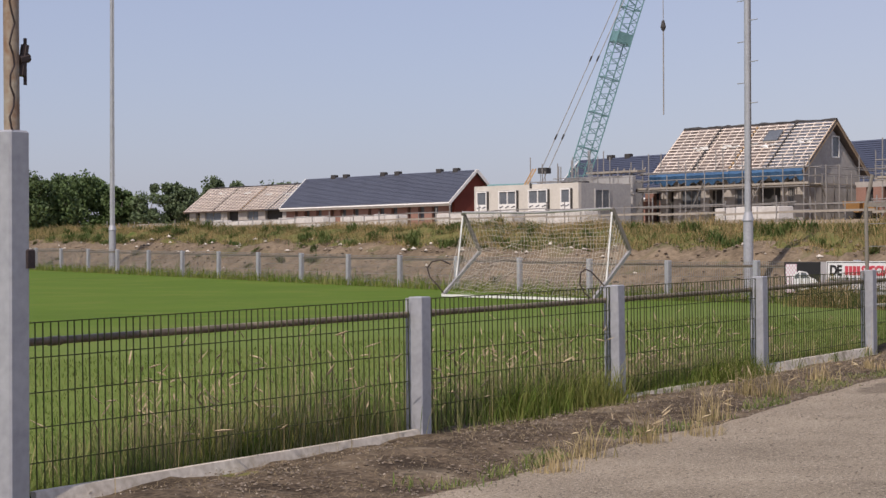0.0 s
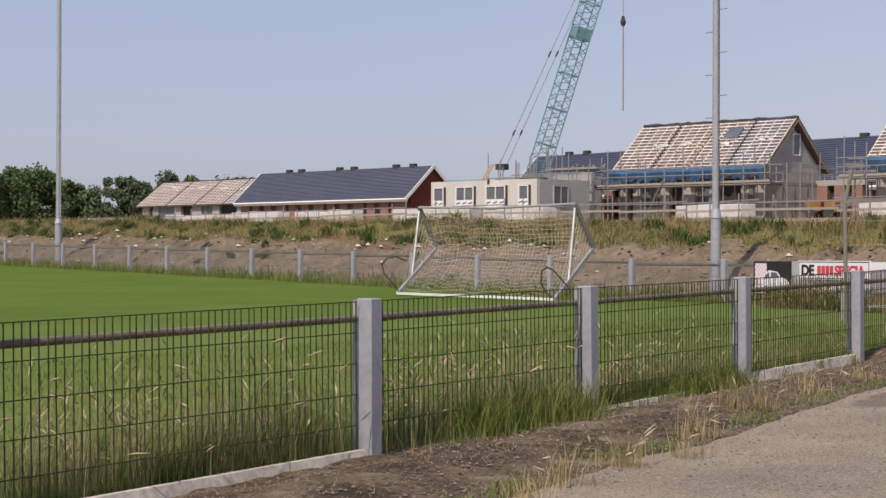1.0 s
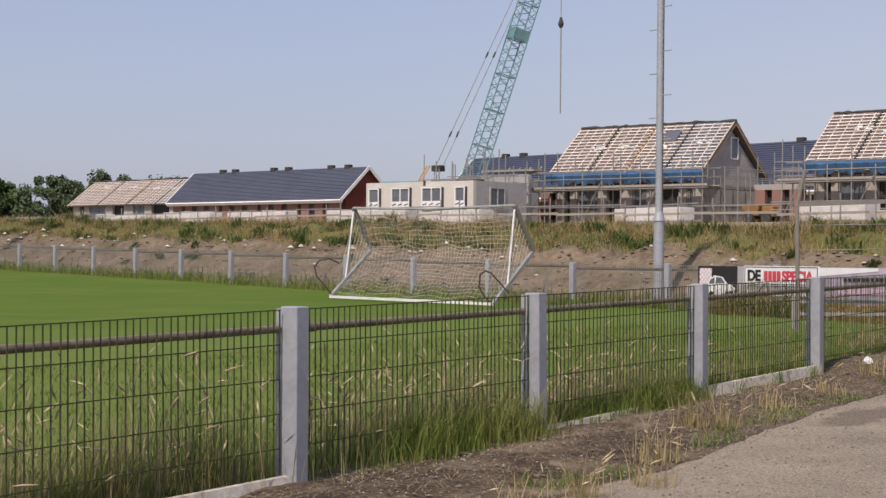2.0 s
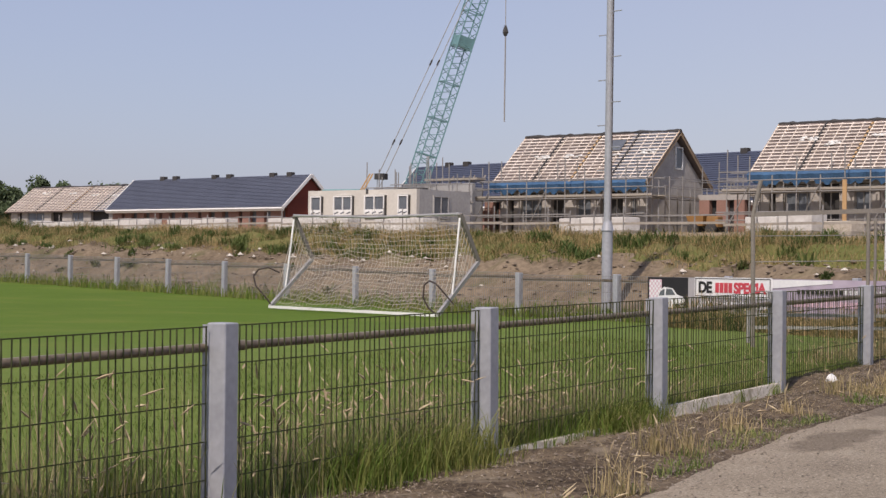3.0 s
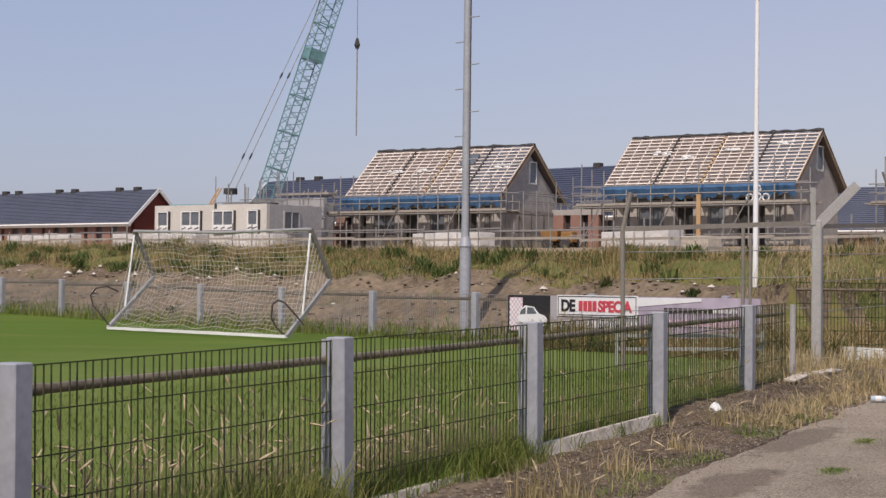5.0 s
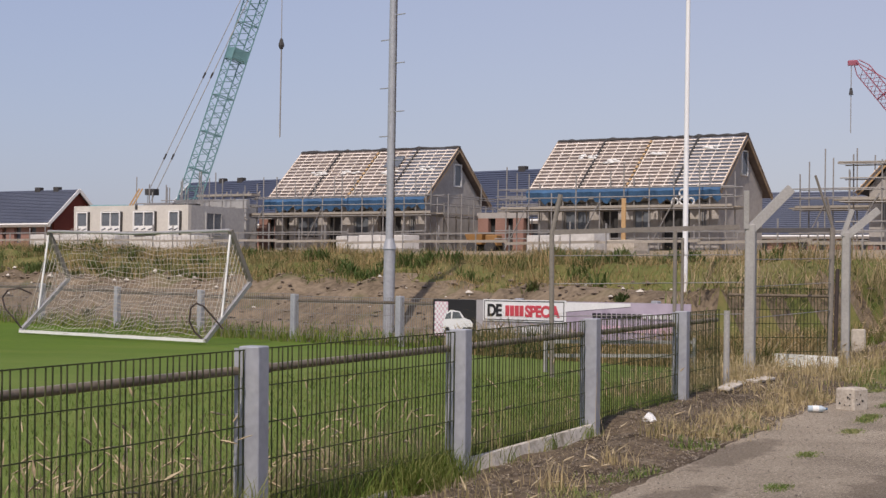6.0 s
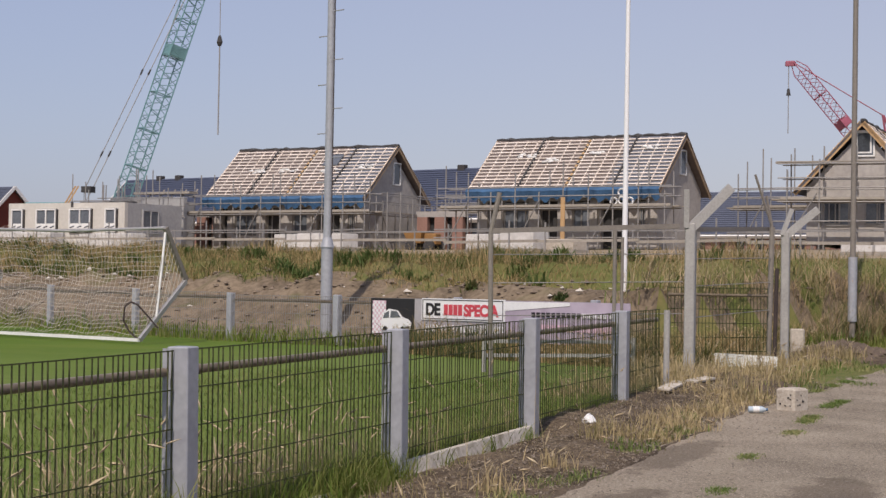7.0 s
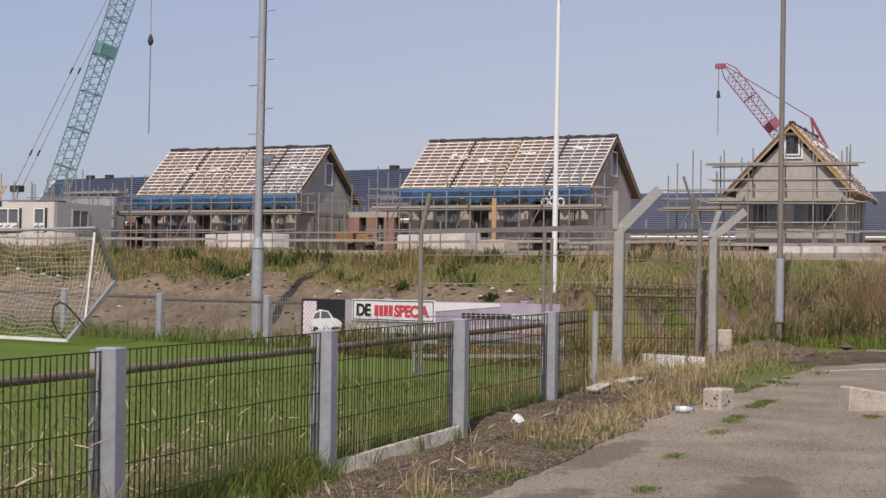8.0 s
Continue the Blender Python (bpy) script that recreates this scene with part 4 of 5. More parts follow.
sf = thing("site_fence", "makeshift tube and plank railing along the building site", "fence")
std = Mesh().tube((0, 0, -0.3), (0, 0, 1.0), 0.03, 6).data("stake", M_TUBE)
for k in range(64):
    s = -62 + 1.6 * k
    p = FO + U * s + N * (24 + 0.3 * math.sin(k))
    part("stake", std, None, sf, m=at(s, 24 + 0.3 * math.sin(k), ground(p.x, p.y)) @ Matrix.Diagonal((1, 1, random.uniform(0.7, 1.15), 1)))
for k in range(24):
    s = -62 + 4.1 * k
    p = FO + U * (s + 2) + N * 23.9
    z = ground(p.x, p.y)
    for dz in (0.38, 0.72):
        part("rail", Mesh().beam((0, 0, dz + random.uniform(-0.05, 0.05)), (4.2, 0, dz + random.uniform(-0.05, 0.05)), 0.05, 0.09 if dz < 0.5 else 0.05), M_PLANK if dz < 0.5 else M_TUBE, sf, m=at(s, 23.85, z))


# ---- cranes ----
def lattice(t, a, b, w, bays, mats, name):
    a, b = Vector(a), Vector(b)
    d = (b - a).normalized()
    side = d.cross(Vector((0.55, 0.83, 0.0))).normalized()
    dep = d.cross(side).normalized()
    ch = [(side * i + dep * j) * (w / 2) for i, j in ((-1, -1), (1, -1), (1, 1), (-1, 1))]
    for c in ch:
        part(name + "_chord", Mesh().tube(a + c * 0.5, a.lerp(b, 0.06) + c, 0.045, 6).tube(a.lerp(b, 0.06) + c, a.lerp(b, 0.94) + c, 0.045, 6).tube(a.lerp(b, 0.94) + c, b + c * 0.4, 0.045, 6), mats, t)
    for f in range(4):
        lace = Mesh()
        c0, c1 = ch[f], ch[(f + 1) % 4]
        for k in range(bays):
            p, q = a.lerp(b, 0.06 + 0.88 * k / bays), a.lerp(b, 0.06 + 0.88 * (k + 1) / bays)
            lace.tube(p + (c0 if k % 2 else c1), q + (c1 if k % 2 else c0), 0.025, 5)
            if k % 6 == 0:
                lace.tube(p + c0, p + c1, 0.04, 5)
        part(name + "_lacing", lace, mats, t)
    pl = a.lerp(b, 0.56)
    part("head_plate", Mesh().hexa([pl + c * 1.02 - d * 0.35 for c in ch] + [pl + c * 1.02 + d * 0.35 for c in ch]), mats, t)


def crane_body(t, x, y, z, mats):
    for dy in (-1.6, 1.6):
        tr = part("crawler", Mesh().box(x - 3, y + dy - 0.4, z, x + 3, y + dy + 0.4, z + 0.9, b=0.2), M_IRON, t, "dark crawler track")
    part("turntable", Mesh().tube((x, y, z + 0.7), (x, y, z + 1.2), 1.2, 16), M_IRON, t)
    part("machine_house", Mesh().box(x - 3.2, y - 1.5, z + 1.2, x + 1.8, y + 1.5, z + 2.7, b=0.08), mats, t)
    part("cab", Mesh().box(x + 1.9, y + 0.4, z + 1.2, x + 3.4, y + 1.5, z + 2.8, b=0.1), M_GLASS, t, "glazed cab")


def build_cranes():
    c = thing("lattice_crane", "tall turquoise lattice-boom crawler crane with hanging hook", "crane")
    base, tip = Vector((94.9, 55.4, 5.0)), Vector((97.97, 49.99, 25.06))
    lattice(c, base, tip, 1.1, 44, M_CRANE, "boom")
    crane_body(c, 93.6, 58.0, 3.4, M_CRANE)
    spr = Vector((93.95, 57.02, 7.1))
    part("spreader", Mesh().box(spr.x - 0.3, spr.y - 0.35, spr.z - 0.2, spr.x + 0.3, spr.y + 0.35, spr.z + 0.2), M_FELT, c, "dark spreader block")
    for k in (-0.22, 0.22):
        off = Vector((k * 0.5, -k, 0))
        part("pendant", Mesh().tube(spr + off, tip + off, 0.03, 5), M_TUBE, c, "steel pendant rope")
        for f in (0.12, 0.42, 0.72):
            p = (spr + off).lerp(tip + off, f)
            part("socket", Mesh().tube(p, p + (tip - spr).normalized() * 0.4, 0.06, 6), M_FELT, c)
        part("hoist_rope", Mesh().tube(spr + off, (93.8 - k, 57.4, 5.6), 0.025, 5), M_TUBE, c)
    hx, hy = 98.03, 49.88
    part("load_line", Mesh().tube((hx, hy, 17.3), (tip.x + 0.05, tip.y - 0.08, 25.0), 0.03, 5), M_TUBE, c)
    part("hook_block", Mesh().tube((hx, hy, 16.7), (hx, hy, 16.95), 0.1, 8, 0.2).tube((hx, hy, 16.95), (hx, hy, 17.4), 0.2, 8, 0.08), M_FELT, c, "dark hook block")
    part("sling", Mesh().tube((hx, hy, 10.9), (hx, hy, 16.7), 0.05, 5), M_TUBE, c)
    r = thing("red_crane", "red lattice-boom crane behind the houses", "crane")
    tip2, base2 = Vector((149.13, 20.97, 21.25)), Vector((150.6, 11.4, 9.2))
    lattice(r, base2, tip2, 0.95, 30, M_REDCRANE, "boom")
    part("tip_sheave", Mesh().box(148.9, 20.8, 20.95, 149.3, 21.7, 21.4, b=0.1), M_REDCRANE, r)
    part("load_line", Mesh().tube((149.1, 21.4, 18.9), (149.1, 21.4, 21.1), 0.04, 5), M_TUBE, r)
    part("hook_block", Mesh().tube((149.1, 21.4, 18.4), (149.1, 21.4, 19.0), 0.2, 8, 0.1), M_FELT, r)
    part("sling", Mesh().tube((149.1, 21.4, 15.1), (149.1, 21.4, 18.4), 0.04, 5), M_TUBE, r)
    top = Vector((150.2, 13.51, 16.65))
    part("pendant", Mesh().tube(tip2, top, 0.05, 5), M_REDCRANE, r)
    part("gantry", Mesh().tube(top, (151.2, 9.5, 9.0), 0.14, 6).tube(top, (150.6, 12.4, 9.0), 0.1, 6), M_REDCRANE, r)
    crane_body(r, 151.2, 9.5, 4.2, M_REDCRANE)


build_cranes()


# ---- advertising board on the far fence ----
def build_sign():
    t = thing("advertising_board", "long advertising banner with white car and red lettering", "sign", at(0, -0.12, -0.11))
    M_BLACK = mat("black_print", (0.025, 0.022, 0.025), (0.018, 0.016, 0.018), 3, 0.4)
    M_PINK = mat("pink_print", (0.72, 0.50, 0.58), (0.62, 0.42, 0.50), 3, 0.4)
    M_GREYP = mat("grey_print", (0.42, 0.40, 0.42), (0.33, 0.31, 0.33), 2, 0.4)
    M_LILAC = mat("lilac_print", (0.52, 0.45, 0.54), (0.30, 0.25, 0.32), 0.9, 0.4, fine=3)
    M_REDP = mat("red_print", (0.62, 0.07, 0.10), (0.52, 0.06, 0.08), 3, 0.4)
    M_CARP = mat("car_print", (0.82, 0.82, 0.82), (0.7, 0.7, 0.72), 3, 0.4)
    y, x0 = -0.02, 31.96
    part("car_panel", Mesh().box(x0, 0, 0.30, x0 + 1.02, 0.02, 0.96), M_BLACK, t, "black panel with a white car")
    part("checks", Mesh().box(x0 + 0.05, y + 0.014, 0.34, x0 + 0.36, y + 0.019, 0.92), M_PINK, t)
    ck = Mesh()
    for i in range(7):
        for j in range(12):
            if (i + j) % 2 == 0:
                ck.box(x0 + 0.05 + 0.044 * i, y + 0.009, 0.36 + 0.046 * j, x0 + 0.094 + 0.044 * i, y + 0.013, 0.406 + 0.046 * j)
    part("check_pattern", ck, M_CARP, t)
    # a small hatchback seen from its front corner
    cx, cz = x0 + 0.24, 0.40
    body = [(0.02, 0.03), (0.10, 0.0), (0.52, 0.0), (0.70, 0.05), (0.73, 0.15), (0.66, 0.215), (0.52, 0.25), (0.41, 0.36), (0.20, 0.385), (0.08, 0.30), (0.03, 0.19)]
    car = Mesh()
    car.face([(cx + px, y - 0.004, cz + pz) for px, pz in body])
    for (ax, az), (bx, bz) in zip(body, body[1:] + body[:1]):
        car.face([(cx + ax, y - 0.004, cz + az), (cx + ax, y + 0.006, cz + az), (cx + bx, y + 0.006, cz + bz), (cx + bx, y - 0.004, cz + bz)])
    part("printed_car", car, M_CARP, t, "white car print")
    for pts in ([(0.245, 0.235), (0.485, 0.245), (0.40, 0.345), (0.26, 0.355)], [(0.075, 0.225), (0.215, 0.235), (0.215, 0.35), (0.11, 0.305)]):
        part("car_glass", Mesh().hexa([(cx + a, y - 0.008, cz + b) for a, b in (pts[0], pts[1])] + [(cx + a, y - 0.005, cz + b) for a, b in (pts[1], pts[0])] + [(cx + a, y - 0.008, cz + b) for a, b in (pts[3], pts[2])] + [(cx + a, y - 0.005, cz + b) for a, b in (pts[2], pts[3])]), M_GLASS, t)
    for x, r in ((0.13, 0.062), (0.545, 0.068)):
        part("car_wheel", Mesh().tube((cx + x, y - 0.008, cz + 0.03), (cx + x, y - 0.005, cz + 0.03), r, 14), M_BLACK, t)
    part("car_grille", Mesh().box(cx + 0.60, y - 0.008, cz + 0.06, cx + 0.70, y - 0.005, cz + 0.10), M_BLACK, t)
    # plate with the name
    x1, x2 = x0 + 1.2, x0 + 3.0
    part("grey_panel", Mesh().box(x0 + 1.02, 0, 0.30, x2, 0.02, 0.96), M_GREYP, t)
    part("white_plate", Mesh().box(x1, y, 0.62, x2, y + 0.016, 0.975), M_CARP, t, "white plate in a dark frame")
    fr = Mesh()
    for a, b, c, d in ((x1 + 0.02, 0.945, x2 - 0.03, 0.958), (x1 + 0.02, 0.637, x2 - 0.03, 0.65), (x1 + 0.02, 0.65, x1 + 0.033, 0.945), (x2 - 0.043, 0.65, x2 - 0.03, 0.945)):
        fr.box(a, y - 0.005, b, c, y - 0.001, d)
    part("plate_frame", fr, M_BLACK, t)
    for word, x, size, ink in (("DE", x1 + 0.09, 0.27, M_BLACK), ("SPECIA", x1 + 0.935, 0.25, M_REDP)):
        tc = bpy.data.curves.new("lettering", "FONT")
        tc.body, tc.size, tc.extrude, tc.offset = word, size, 0.003, 0.011
        tc.space_character = 0.93
        txt = new("lettering", tc)
        txt.parent = t
        txt.data.materials.append(ink)
        txt.matrix_basis = pose(x, y - 0.004, 0.705, 90, 0, 0)
    for k in range(4):
        x = x1 + 0.50 + 0.104 * k
        part("letter_bar", Mesh().box(x, y - 0.006, 0.705, x + 0.088, y - 0.001, 0.88, b=0.004), M_REDP, t)
    for k in range(20):
        x = x1 + 0.06 + 0.088 * k
        part("small_letter_bar", Mesh().box(x, y - 0.003, 0.43, x + 0.058, y + 0.001, 0.545), M_CARP, t)
    # lilac end with lines of small print
    x3 = x0 + 5.44
    part("lilac_panel", Mesh().box(x2, 0, 0.30, x3, 0.02, 0.96), M_LILAC, t)
    part("pale_streak", Mesh().hexa([(x2, y + 0.012, 0.80), (x2 + 1.3, y + 0.012, 0.90), (x2 + 1.3, y + 0.018, 0.90), (x2, y + 0.018, 0.80), (x2, y + 0.012, 0.95), (x2 + 1.3, y + 0.012, 0.95), (x2 + 1.3, y + 0.018, 0.95), (x2, y + 0.018, 0.95)]), M_CARP, t)
    for k in range(18):
        x = x2 + 0.45 + 0.1 * k
        part("small_letter_bar", Mesh().box(x, y, 0.50, x + 0.068, y + 0.016, 0.60), M_PINK, t)
        part("small_letter_bar", Mesh().box(x + 0.1, y, 0.72, x + 0.165, y + 0.016, 0.79), M_BLACK if k < 10 else M_CARP, t)


build_sign()


# ---- gate and tall bent posts at the corner ----
def bent_post(x, y, top, arm_to, twin_to, label, w=0.13):
    z = road_level(x)
    t = thing("bent_post", label, "post")
    part("upright", Mesh().box(x - w / 2, y - w / 2, z - 0.3, x + w / 2, y + w / 2, top, b=0.015), M_CONC, t)
    a = Vector((x, y, top - 0.06))
    part("arm", Mesh().beam(a, Vector(arm_to), w * 0.9, w * 0.9), M_CONC, t)
    if twin_to:
        part("arm", Mesh().beam(a + Vector((-0.05, 0.05, 0)), Vector(twin_to), w * 0.5, w * 0.5), M_CONC, t)
    return t


bent_post(16.75, 0.36, 1.9, (16.95, -0.1, 2.36), (16.66, 0.40, 2.32), "tall weathered concrete post with an outward-bent arm")
bent_post(20.85, -0.14, 1.95, (20.98, -0.58, 2.28), (20.86, -0.22, 2.28), "tall weathered concrete post with a forked top", 0.12)


def build_gate():
    t = thing("tube_gate", "tall thin tube gate frame with sagging cross bars", "gate")
    zb = -0.11
    part("gate_post", Mesh().tube((15.3, 2.5, zb - 0.2), (15.28, 2.52, 1.72), 0.03, 8).tube((15.28, 2.52, 1.72), (15.3, 2.42, 2.21), 0.03, 8), M_POLE, t)
    part("top_bar", Mesh().beam((15.28, 2.52, 1.74), (16.68, 0.5, 1.86), 0.05, 0.06), M_POLE, t)
    part("mid_post", Mesh().tube((16.1, 1.17, 0.3), (16.1, 1.17, 1.79), 0.025, 8).tube((16.16, 1.09, 0.3), (16.16, 1.09, 1.7), 0.02, 8), M_POLE, t)
    part("side_bar", Mesh().beam((16.75, 0.42, 1.82), (20.75, 0.05, 1.98), 0.04, 0.06), M_POLE, t)
    part("end_post", Mesh().tube((20.4, 0.02, -0.2), (20.5, 0.0, 2.0), 0.04, 8), M_POLE, t)
    part("end_post", Mesh().tube((20.5, -0.05, -0.2), (20.6, -0.06, 1.4), 0.03, 8), M_IRON, t)
    for p, q in (((20.5, 0.0, 2.0), (20.3, 0.22, 2.75)), ((20.5, 0.0, 2.0), (20.45, 0.08, 2.45))):
        part("strut", Mesh().tube(p, q, 0.02, 6), M_POLE, t)
    for z in (0.7, 1.1, 1.45):
        part("wire", Mesh().tube((15.3, 2.5, z), (16.7, 0.45, z + 0.06), 0.006, 5).tube((16.75, 0.42, z), (20.5, 0.0, z + 0.1), 0.006, 5), M_TUBE, t)
    # mesh at the back of the gateway with its white foot board
    g = thing("gate_fence", "short dark mesh panel over a white foot board", "fence panel")
    a, b = Vector((19.3, 1.25, 0)), Vector((20.35, 0.03, 0))
    for k in range(30):
        p = a.lerp(b, k / 29)
        part("vertical_wire", Mesh().tube((p.x, p.y, 0.15), (p.x, p.y, 1.12), 0.005, 4), M_WIRE, g)
    for z in (0.2, 0.4, 0.6, 0.8, 1.0, 1.1):
        part("cross_wire", Mesh().tube((a.x, a.y, z), (b.x, b.y, z), 0.006, 4), M_WIRE, g)
    part("rail", Mesh().tube((a.x, a.y, 1.0), (b.x, b.y, 1.0), 0.022, 8), M_RAIL, g)
    part("foot_board", Mesh().hexa([(19.44, 0.65, -0.05), (19.68, -0.26, -0.05), (19.72, -0.25, -0.05), (19.48, 0.66, -0.05), (19.42, 0.65, 0.19), (19.68, -0.24, 0.15), (19.72, -0.23, 0.15), (19.46, 0.66, 0.19)]), M_WHITE, g, "white foot board")


build_gate()
lp = mast("street_lamp", "thin brown lamp pole on a galvanised foot", 36.55, 8.0, 0.75, 9.0, 0.055, 0.045, 0, M_POLE, "lamp post")
part("foot_tube", Mesh().tube((0, 0, -0.2), (0, 0, 1.0), 0.085, 14), M_GALV, lp, "galvanised foot", smooth=True)


def stone(name, x, y, w, d, h, turn, label, mats=M_BLOCK, slant=0.0, pits=0):
    z = ground(x, y) + 0.02
    t = thing(name, label, "block", pose(x, y, z, 0, 0, turn))
    me = Mesh().box(-w / 2, -d / 2, 0, w / 2, d / 2, h, b=min(w, d, h) * 0.09)
    me.v = [(a + noise.noise((a * 9, b * 9, c * 9 + x)) * 0.012, b + noise.noise((a * 9 + 5, b * 9, c * 9)) * 0.012, c + noise.noise((a * 9, b * 9 + 7, c * 9)) * 0.012 * (c > 0.02)) for a, b, c in me.v]
    me.v = [(a, b, c * (1 + slant * a / w)) for a, b, c in me.v]
    part("stone", me, mats, t)
    pick = random.Random(7)
    for k in range(pits):         # dark studs on two sides, painting the shade of shallow knocked-in pits
        u, v, r = pick.uniform(-0.36, 0.36), pick.uniform(0.2, 0.8) * h, pick.uniform(0.008, 0.014)
        p = (Vector((-w / 2, u * d, v)), Vector((-1, 0, 0))) if k % 2 else (Vector((u * w, -d / 2, v)), Vector((0, -1, 0)))
        part("pit", Mesh().tube(p[0] - p[1] * 0.02, p[0] + p[1] * 0.006, r, 7, r * 0.8), M_DARK, t, "dark stud painted as a shaded pit")
    return t


stone("stone_block", 12.68, -1.60, 0.24, 0.24, 0.23, -30, "pale square stone block with dark pits by the kerb", pits=12)
stone("stone_block", 13.35, -3.02, 0.52, 0.26, 0.22, -58, "long pale stone block lying on the asphalt", slant=-0.35)
stone("stone_post", 23.0, 0.02, 0.26, 0.22, 0.42, 10, "short pale stone post")
bt = thing("plastic_bottle", "clear blue plastic bottle lying on the verge", "bottle", pose(12.09, -1.36, ground(12.09, -1.36) + 0.07, 0, 0, -70) @ Matrix.Diagonal((0.75, 0.75, 0.75, 1)))
M_BOTTLE = mat("bottle_plastic", (0.50, 0.58, 0.62), (0.38, 0.46, 0.52), 8, 0.2)
part("body", Mesh().tube((-0.12, 0, 0), (0.06, 0, 0), 0.042, 12).tube((0.06, 0, 0), (0.11, 0, 0), 0.042, 12, 0.016), M_BOTTLE, bt, smooth=True)
part("cap", Mesh().tube((0.11, 0, 0), (0.135, 0, 0), 0.017, 10), M_BLUE, bt, "blue cap")
part("wrapper", Mesh().tube((-0.06, 0, 0), (0.02, 0, 0), 0.0435, 12), M_WHITE, bt)
cp = thing("paper_cup", "crumpled white paper cup beside the fence", "cup", pose(9.75, -0.33, ground(9.75, -0.33) + 0.09, 0, 70, 40))
part("cup", Mesh().tube((0, 0, -0.06), (0, 0, 0.05), 0.045, 10, 0.062).tube((0, 0, 0.05), (0, 0.01, 0.065), 0.066, 10), M_WHITE, cp)
for x, y, l, a in ((13.75, -0.12, 1.1, 4), (14.85, -0.2, 0.7, -6)):
    b = thing("board", "loose weathered wooden board on the verge", "board", pose(x, y, road_level(x) + 0.14, 6, -1.5, a))
    part("plank", Mesh().box(-l / 2, -0.07, 0, l / 2, 0.07, 0.022, b=0.004), M_KICK, b)
br = thing("low_barrier", "low pale grey slatted barrier standing on the grass", "barrier")
p, q = Vector((16.2, 2.9, 0)), Vector((17.6, 1.3, 0))
for z in (0.18, 0.36):
    part("slat", Mesh().beam(p + Vector((0, 0, z)), q + Vector((0, 0, z)), 0.025, 0.045), M_CONC, br)
for e in (p, q):
    part("leg", Mesh().beam(e + Vector((0, 0, -0.1)), e + Vector((0, 0, 0.42)), 0.04, 0.04), M_CONC, br)
ln = thing("road_line", "thin white painted line at the end of the road", "road marking", kind="structure")
lm = Mesh()
for k in range(12):
    x0, y0 = 19.4 + 0.15 * k * 1.6, -1.8 - 0.13 * k * 1.6
    x1, y1 = 19.4 + 0.15 * (k + 1) * 1.6, -1.8 - 0.13 * (k + 1) * 1.6
    lm.face([(x0, y0, road_level(x0) + 0.036), (x1, y1, road_level(x1) + 0.036), (x1 + 0.08, y1 + 0.07, road_level(x1) + 0.036), (x0 + 0.08, y0 + 0.07, road_level(x0) + 0.036)])
part("line", lm, M_WHITE, ln)


# ---- verge: bare soil, stones ----
def build_verge():
    me, n = Mesh(), 16
    xs = axis([(-20, -6, 0.5), (-6, 16.5, 0.12)])
    for x in xs:
        e = road_edge(x)
        for k in range(n + 1):
            y = 0.1 + (e - 0.12 - 0.1) * k / n
            hump = 0.06 * math.exp(-((k / n - 0.45) / 0.25) ** 2) + 0.10 * step(9.0, 9.8, x) * (1 - step(0, 0.7, k / n))
            z = road_level(x) + 0.012 + hump + 0.05 * noise.noise((x * 1.6, y * 2.2, 2)) * (1 - k / n) + 0.02 * noise.noise((x * 6, y * 7, 5)) * (1 - 0.7 * k / n)
            if k >= n - 1:
                z = road_level(x) + 0.036 - 0.03 * (k == n)
            me.v.append((x, y, z))
    for r in range(len(xs) - 1):
        for k in range(n):
            i = r * (n + 1) + k
            me.f.append((i, i + n + 1, i + n + 2, i + 1))
            me.mi.append(0)
    tagged(part("verge", me, M_VERGE, None, smooth=True), "bare dark soil verge along the fence", "verge", kind="structure")


build_verge()


def verge_z(x, y):
    e = road_edge(x)
    k = min(1.0, max(0.0, (0.1 - y) / (0.1 - e + 0.12)))
    return road_level(x) + 0.012 + 0.06 * math.exp(-((k - 0.45) / 0.25) ** 2) + 0.10 * step(9.0, 9.8, x) * (1 - step(0, 0.7, k))


def stones(name, label, spots, size, mats):
    """Small rough stones: squashed, jittered octahedra in one mesh."""
    v, f = [], []
    rng = np.random.default_rng(5)
    for x, y, z in spots:
        r = size * rng.uniform(0.4, 1.6) ** 1.5
        i = len(v)
        c = [(1, 0, 0), (0, 1, 0), (-1, 0, 0), (0, -1, 0), (0, 0, 0.6), (0, 0, -0.4)]
        a = rng.uniform(0, 6.3)
        for px, py, pz in c:
            j = rng.uniform(0.7, 1.3, 3)
            v.append((x + r * j[0] * (px * math.cos(a) - py * math.sin(a)), y + r * j[1] * (px * math.sin(a) + py * math.cos(a)), z + r * pz * j[2]))
        for p, q in ((0, 1), (1, 2), (2, 3), (3, 0)):
            f += [(i + p, i + q, i + 4), (i + q, i + p, i + 5)]
    me = Mesh()
    me.v, me.f, me.mi = v, f, [0] * len(f)
    return tagged(part(name, me, mats, None), label, "stones", kind="stuff")


rng = np.random.default_rng(3)
M_STONE = mat("gravel", (0.27, 0.22, 0.17), (0.12, 0.095, 0.07), 8, 0.9, spread=0.5)
spots = []
for k in range(5200):
    x = rng.uniform(-3.5, 17)
    y = rng.uniform(road_edge(x), -0.08)
    spots.append((x, y, verge_z(x, y) + 0.004))
stones("gravel", "small stones and crumbs of soil on the verge", spots, 0.010, M_STONE)
spots = []
for k in range(1900):
    x = rng.uniform(-3.5, 17)
    y = rng.uniform(road_edge(x), -0.08)
    spots.append((x, y, verge_z(x, y) + 0.008))
